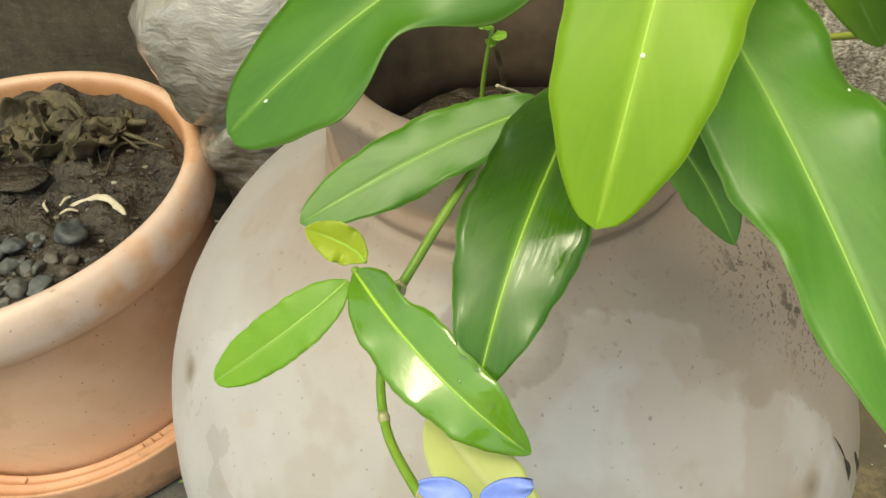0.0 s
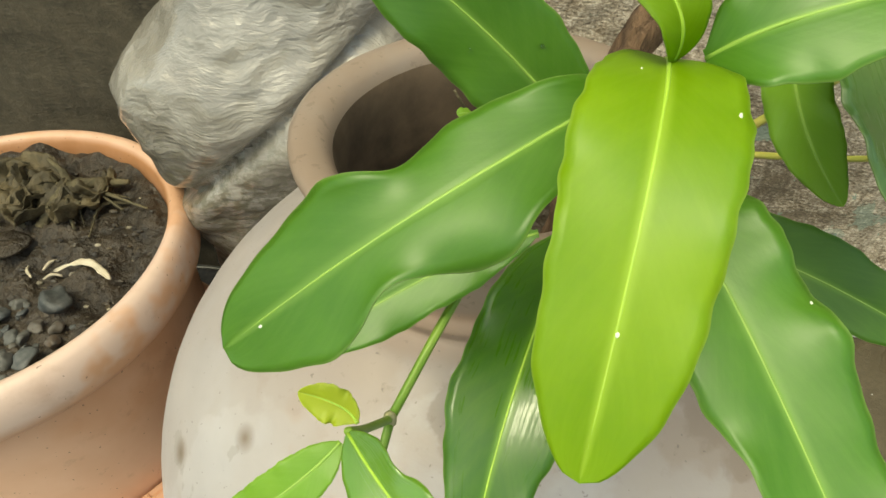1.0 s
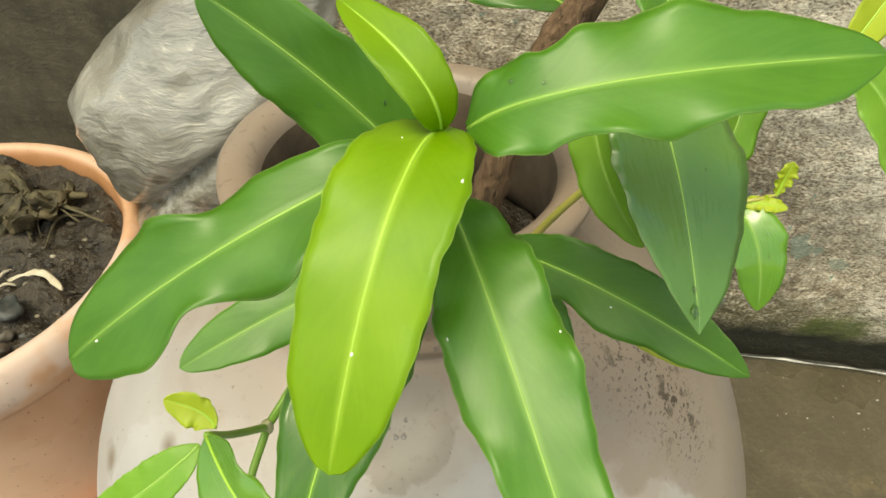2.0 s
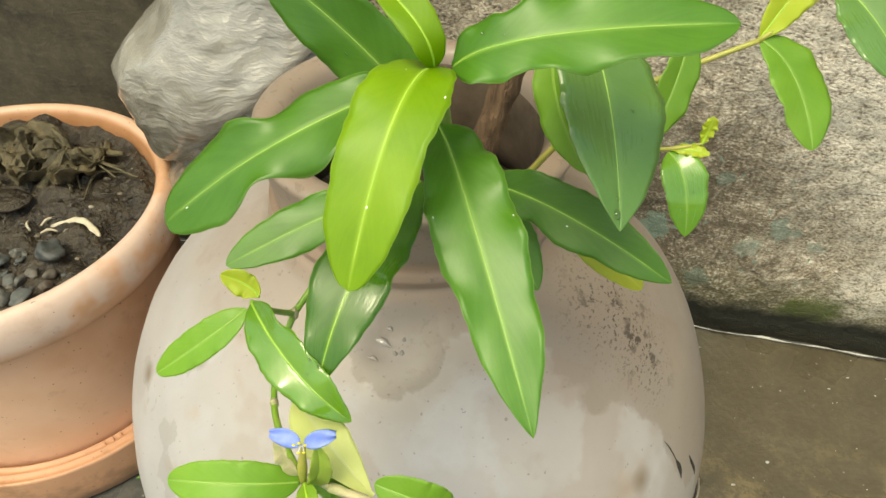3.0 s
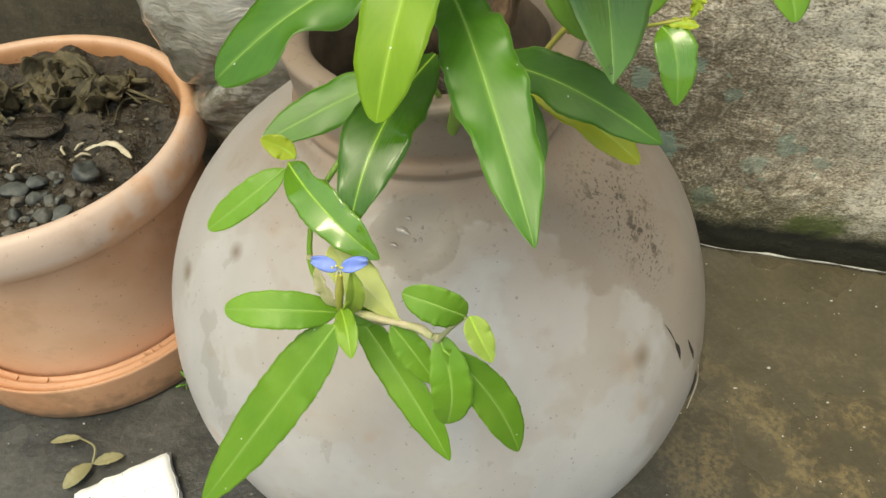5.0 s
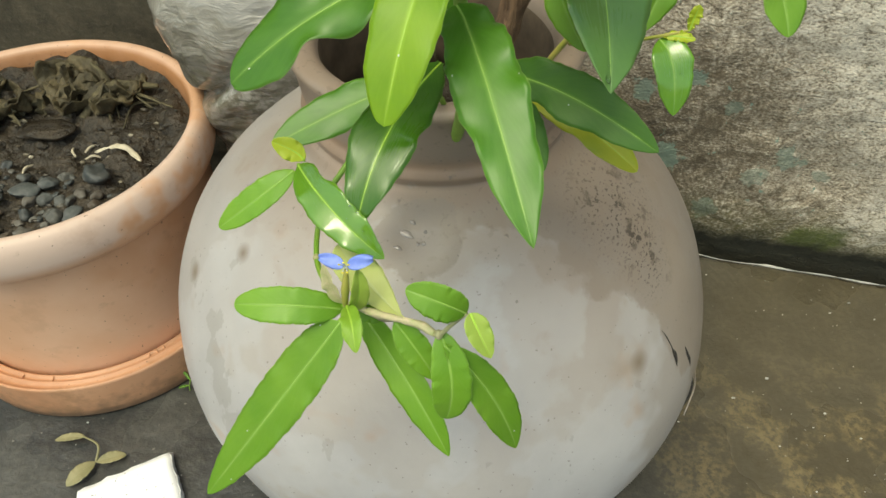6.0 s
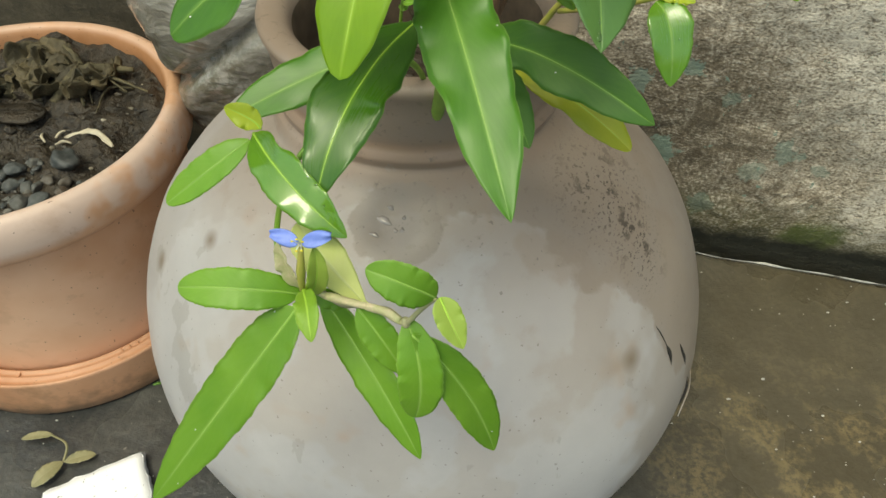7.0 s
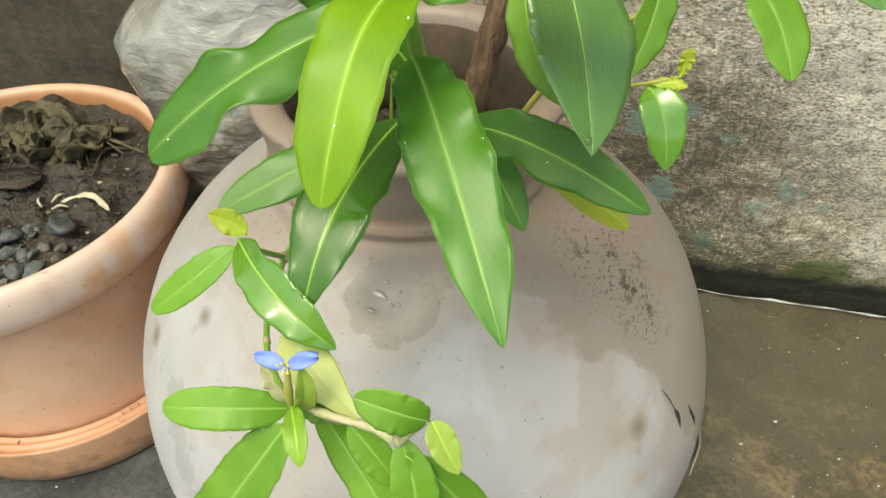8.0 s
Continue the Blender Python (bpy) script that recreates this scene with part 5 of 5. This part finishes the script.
def build_creeper():
    """The smaller side shoot with the heart-shaped wet leaf."""
    o = POT + Vector((0.03, 0.0, 0.298))
    th = empty("broad_leaf_shoot", o, "side shoot with a wet heart-shaped leaf and young sprigs", "plant")
    L = lambda *p: [Vector(q) - o for q in p]
    part("stem", tube(L((0.055, 0.20, 0.295), (0.075, 0.165, 0.37), (0.095, 0.15, 0.405), (0.112, 0.147, 0.418), (0.130, 0.148, 0.4265)), [0.0016, 0.0013, 0.0011, 0.0009, 0.0008], 8, 6), YSTEM, th)
    part("stem", tube(L((0.080, 0.158, 0.38), (0.095, 0.137, 0.393), (0.1045, 0.1255, 0.402), (0.1138, 0.1252, 0.4045)), [0.0010, 0.0008, 0.0006, 0.0004], 8, 6), YSTEM, th)
    leaf(th, o, (0.0731, 0.1186, 0.4401), (0.0800, 0.0793, 0.4091), 0.0298, (0.0015, 0.0013, 0.0022), (0.34, -0.54, 0.77), 0.42, 0.15, 0.12, 0.0006, 2.5, GREYLEAF, RIB, label="wet grey-green heart-shaped leaf", baseround=0.95, drops=((0.93, -0.25, 0.0011), (0.86, -0.1, 0.0006), (0.45, 0.4, 0.0004)))
    leaf(th, o, (0.0640, 0.1195, 0.436), (0.0758, 0.1030, 0.4085), 0.011, (-0.003, 0, 0), (-0.4, -0.8, 0.4), 0.4, 0.6, 0.3, 0.0006, 2.5, FRESH, RIB, baseround=0.8)
    leaf(th, o, (0.108, 0.146, 0.428), (0.098, 0.130, 0.400), 0.013, (0.002, 0, 0), (0.3, -0.8, 0.5), 0.45, 0.4, 0.2, 0.0005, 2.5, FRESH, RIB, baseround=0.6)
    leaf(th, o, (0.1045, 0.1252, 0.4008), (0.1116, 0.1106, 0.3801), 0.0135, (0.0005, -0.0015, 0.0055), (0.04, -0.81, 0.59), 0.5, 0.5, 0.15, 0.0003, 2.5, WETLEAF, RIB, label="small glossy leaf with a wet shine", baseround=0.7, drops=((0.60, 0.35, 0.0004), (0.42, 0.45, 0.0003), (0.75, -0.3, 0.0003)))
    leaf(th, o, (0.1048, 0.1252, 0.4022), (0.1155, 0.122, 0.4028), 0.004, (0, 0, 0.0005), (0, -0.6, 0.8), m=TIPBUD, rib=RIBPALE)
    leaf(th, o, (0.1135, 0.1252, 0.404), (0.1150, 0.1265, 0.413), 0.0045, (0, 0, 0), (0, -1, 0.2), 0.65, m=TIPBUD, rib=RIBPALE)
    leaf(th, o, (0.1304, 0.1485, 0.4266), (0.1491, 0.1284, 0.4011), 0.0180, (0.0022, 0.0026, 0.0040), (0.23, -0.68, 0.70), 0.6, 0.75, 0.1, 0.0006, 2.5, FRESH, RIB, baseround=0.5, edge=0.012)
    leaf(th, o, (0.130, 0.148, 0.4265), (0.1465, 0.160, 0.4470), 0.012, (0, 0, 0.002), (0.1, -0.8, 0.4), 0.5, 0.6, 0.2, 0.0006, 3, TIPBUD, RIBPALE)
    leaf(th, o, (0.1530, 0.1600, 0.4400), (0.1711, 0.1348, 0.4209), 0.021, (0, 0, 0.003), (0.1, -0.75, 0.6), 0.5, 0.6, 0.1, 0.0006, 3, GREYLEAF, RIB)
    part("stem", tube(L((0.130, 0.148, 0.4265), (0.142, 0.153, 0.4340), (0.1530, 0.160, 0.440)), [0.0009, 0.0008, 0.0006], 8, 5), YSTEM, th)
    return th


build_creeper()


# ---------------------------------------------------------------- blue dayflower
def build_dayflower():
    o = POT + Vector((-0.02, -0.06, 0.298))
    th = empty("dayflower_plant", o, "trailing dayflower with fresh green leaves and one blue flower", "flowering plant")
    L = lambda *p: [Vector(q) - o for q in p]
    part("stem", tube(L((0.034, 0.186, 0.30), (0.029, 0.160, 0.350), (0.018, 0.138, 0.370), (0.006, 0.118, 0.368), (-0.009, 0.095, 0.356)), [0.0013, 0.0013, 0.0012, 0.0011], 8, 6), STEM, th)
    part("stem", tube(L((-0.009, 0.095, 0.356), (-0.0125, 0.082, 0.349), (-0.0105, 0.066, 0.347), (-0.003, 0.050, 0.353), (0.0045, 0.0385, 0.358)), [0.0011, 0.0010, 0.0010, 0.0010], 8, 6), STEM, th)
    part("stem", tube(L((-0.009, 0.095, 0.356), (-0.0125, 0.085, 0.369), (-0.0140, 0.0778, 0.3805)), [0.0010, 0.0009, 0.0008], 8, 6), STEM, th)
    part("stem", tube(L((0.0045, 0.0385, 0.358), (0.0065, 0.0392, 0.3588), (0.0127, 0.0360, 0.3589), (0.0194, 0.0335, 0.3602), (0.0260, 0.0309, 0.3613), (0.0325, 0.0268, 0.3620), (0.0366, 0.0258, 0.3685), (0.0406, 0.0256, 0.3743)), [0.0010, 0.0011, 0.0010, 0.0009, 0.0007, 0.0006], 8, 6), NODE, th, "pale pinkish side stem")
    part("sheath", tube(L((0.0110, 0.0367, 0.3590), (0.0135, 0.0356, 0.3592), (0.0165, 0.0345, 0.3597), (0.0205, 0.0331, 0.3604), (0.0225, 0.0324, 0.3608)), [0.0010, 0.0015, 0.0014, 0.0010, 0.0010], 9, 6, 0.9), PAPER, th, "dry torn pinkish stem sheath")
    part("sheath", tube(L((0.0222, 0.0325, 0.3606), (0.0250, 0.0313, 0.3612), (0.0285, 0.0295, 0.3618), (0.0318, 0.0274, 0.3620)), [0.0010, 0.0013, 0.0013, 0.0010], 9, 6, 0.7), PAPER, th, "pale papery stem sheath")
    for c, r in (((-0.009, 0.095, 0.356), 0.0017), ((-0.011, 0.068, 0.347), 0.0014), ((0.0330, 0.0268, 0.3622), 0.0013)):
        bm = bmesh.new()
        bmesh.ops.create_icosphere(bm, subdivisions=2, radius=r)
        for v in bm.verts:
            v.co *= 1 + 0.15 * noise.noise(v.co * 900)
            v.co.z *= 1.4
        part("node", bm, NODE, th, "swollen pale stem node", at=Matrix.Translation(Vector(c) - o))
    F = FRESH
    leaf(th, o, (-0.0153, 0.0762, 0.3795), (-0.0413, 0.0672, 0.3617), 0.0100, (0.0028, -0.0020, 0.0034), (-0.25, -0.66, 0.71), 0.55, 0.85, 0.12, 0.0002, 5.2, F, RIB, edge=0.016, baseround=0.6)
    leaf(th, o, (-0.0138, 0.0772, 0.3807), (0.0156, 0.0493, 0.3688), 0.0130, (-0.0006, -0.0049, 0.0037), (-0.27, -0.60, 0.75), 0.42, 0.45, 0.22, 0.0005, 3.5, WETLEAF, RIBPALE, label="glossy fresh green leaf", baseround=0.85, drops=((0.75, 0.5, 0.0003), (0.6, 0.3, 0.0003), (0.55, 0.85, 0.0004), (0.62, 0.9, 0.0005)), lobes=((1, 0.24, -0.22), (1, 0.75, 0.1)))
    leaf(th, o, (-0.0121, 0.0787, 0.3816), (-0.0229, 0.0831, 0.3856), 0.0072, (0.0016, 0.0011, -0.0010), (-0.05, -0.74, 0.67), 0.55, 0.7, 0.4, 0.0005, 3, TIPBUD, RIBPALE, label="folded lime bud leaf")
    leaf(th, o, (0.0031, 0.0389, 0.3567), (-0.0291, 0.0371, 0.3598), 0.0111, (0.0014, -0.0031, 0.0046), (0.11, -0.58, 0.81), 0.5, 0.9, 0.1, 0.0002, 5.2, F, RIB, edge=0.016, baseround=0.75)
    leaf(th, o, (0.0034, 0.0335, 0.3575), (-0.0455, 0.0058, 0.2932), 0.0179, (0.0083, 0.0034, 0.0119), (-0.44, -0.65, 0.62), 0.55, 0.6, 0.1, 0.0004, 6, F, RIB, edge=0.017, baseround=0.6, specks=((0.15, -0.8, 0.0003), (0.75, -0.3, 0.0003), (0.9, 0.7, 0.0003)))
    leaf(th, o, (0.0053, 0.0359, 0.3623), (0.0100, 0.0202, 0.3612), 0.0062, (0.0005, -0.0006, 0.0036), (-0.21, -0.13, 0.97), 0.55, 0.5, 0.3, 0.0004, 3, BUD, RIBPALE, baseround=0.6)
    leaf(th, o, (0.0045, 0.0521, 0.3415), (0.0370, 0.0167, 0.3061), 0.0131, (0.0023, -0.0035, 0.0043), (-0.25, -0.79, 0.56), 0.45, 0.45, 0.12, 0.0002, 5.2, F, RIB, edge=0.016, baseround=0.7)
    leaf(th, o, (0.0404, 0.0257, 0.3741), (0.0243, 0.0260, 0.3832), 0.0099, (0.0016, -0.0023, 0.0022), (0.26, -0.83, 0.50), 0.5, 0.8, 0.12, 0.0002, 5.2, F, RIB, edge=0.016, baseround=0.7)
    leaf(th, o, (0.0416, 0.0254, 0.3746), (0.0477, 0.0172, 0.3655), 0.0070, (-0.0001, -0.0004, 0.0004), (0.16, -0.68, 0.72), 0.38, 0.35, 0.35, 0.0003, 3, LEMON, RIBPALE, edge=0.012, label="folded pale green bract", baseround=0.8)
    leaf(th, o, (0.0332, 0.0281, 0.3622), (0.0358, 0.0164, 0.3326), 0.0119, (0.0026, -0.0032, 0.0025), (0.13, -0.92, 0.38), 0.55, 0.7, 0.15, 0.0002, 5.2, F, RIB, edge=0.016, baseround=0.7)
    leaf(th, o, (0.0348, 0.0243, 0.3602), (0.0590, 0.0173, 0.3128), 0.0125, (0.0025, 0.0003, 0.0025), (0.47, -0.80, 0.36), 0.55, 0.4, 0.12, 0.0002, 5.2, F, RIB, edge=0.016, baseround=0.6, specks=((0.85, 0.3, 0.0003),))
    leaf(th, o, (0.0195, 0.034, 0.358), (0.0325, 0.025, 0.341), 0.0095, (0, 0, 0.001), (0.1, -0.8, 0.5), 0.5, 0.55, 0.2, 0.0002, 5.2, F, RIB, edge=0.016, baseround=0.6)
    leaf(th, o, (0.0218, 0.0356, 0.3572), (-0.0006, 0.0600, 0.3630), 0.0126, (-0.0012, -0.0008, 0.0016), (0.05, -0.30, 0.95), 0.62, 0.6, 0.1, 0.0003, 2, PALE, PALE, label="pale yellowish underside leaf", baseround=0.15, edge=0.01, ribwide=0.00008)
    leaf(th, o, (0.0035, 0.0395, 0.3590), (-0.0010, 0.0420, 0.3740), 0.0042, (-0.0008, -0.0006, 0.0002), (-0.2, -0.9, 0.3), 0.45, 0.4, 0.6, 0.0004, 3, PAPER, PAPER, label="dry pinkish spent bract", baseround=0.8)
    leaf(th, o, (0.0055, 0.038, 0.3585), (0.0155, 0.0385, 0.3525), 0.006, (0, 0, 0.001), (0.1, -0.8, 0.5), 0.5, 0.6, 0.3, 0.0004, 3, F, RIB)
    leaf(th, o, (0.0065, 0.0375, 0.359), (0.0095, 0.038, 0.377), 0.0056, (0.0015, -0.0015, 0), (0.3, -0.8, 0.4), 0.45, 0.6, 0.5, 0.0003, 3, LEMON, RIBPALE, label="folded yellow-green flower bract", baseround=0.8)
    # flower
    c = Vector((0.0066, 0.0370, 0.3795))
    fl = empty("flower", c - o, "blue two-petalled dayflower with yellow anthers", "")
    fl.parent = th
    for sx in (-1, 1):
        bm = grid_sheet(14, 10, lambda u, v: Vector((sx * (0.0005 + 0.0071 * u), 0, 0)) + Vector((0, 0.72, 0.70)) * ((v - 0.5) * 0.0041 * math.sin(math.pi * (0.06 + 0.86 * u ** 0.8)) ** 0.7 + 0.0018 * u) + Vector((0, -0.70, 0.72)) * (0.0006 * math.sin(6 * v + 3 * u + sx) * u - 0.0012 * (v - 0.5) ** 2 * u))
        ext = bmesh.ops.extrude_face_region(bm, geom=bm.faces[:])
        for g in ext["geom"]:
            if isinstance(g, bmesh.types.BMVert):
                g.co += Vector((0, 0.0002, 0))
        bmesh.ops.recalc_face_normals(bm, faces=bm.faces)
        part("petal", bm, PETAL, fl, "thin sky-blue petal")
    for x, z in ((-0.0013, 0.0022), (0.0, 0.003), (0.0013, 0.0022), (0.0006, -0.001), (-0.0007, -0.0012)):
        part("filament", tube([(0, 0, -0.001), (x * 0.6, -0.001, z * 0.5), (x, -0.0018, z)], [0.00018, 0.00015, 0.00012], 5, 3), FILAMENT, fl)
        bm = bmesh.new()
        bmesh.ops.create_icosphere(bm, subdivisions=1, radius=0.0003)
        for v in bm.verts:
            v.co.x *= 1.5
        part("anther", bm, ANTHER, fl, at=Matrix.Translation((x, -0.0019, z)))
    part("bract", tube([(-0.002, 0, -0.019), (-0.001, -0.001, -0.010), (0, 0, -0.002)], [0.0008, 0.0013, 0.0006], 8, 5), YSTEM, fl, "green hairy flower sheath")
    return th


build_dayflower()


def build_grit():
    """Fine pale grains washed over the floor."""
    rnd = random.Random(21)
    bm = bmesh.new()
    n = 0
    while n < 260:
        x, y = rnd.uniform(-0.45, 0.6), rnd.uniform(0.02, 0.42)
        if (Vector((x, y, 0)) - POT).length < 0.11 or (Vector((x, y, 0)) - TUB).length < 0.131 or (WALL.inverted() @ Vector((x, y, 0))).y > -0.003:
            continue
        r = 0.0004 + 0.0012 * rnd.random() ** 4
        bmesh.ops.create_icosphere(bm, subdivisions=1, radius=r, matrix=Matrix.Translation((x, y, 0.0012)) @ Matrix.Rotation(rnd.uniform(0, 3), 4, "X") @ Matrix.Diagonal((1.4, 1, 0.7, 1)))
        n += 1
    tagged(part("grit", bm, GRIT, smooth=False), "scattered fine pale sand grains on the wet floor", "grit", kind="stuff")


build_grit()
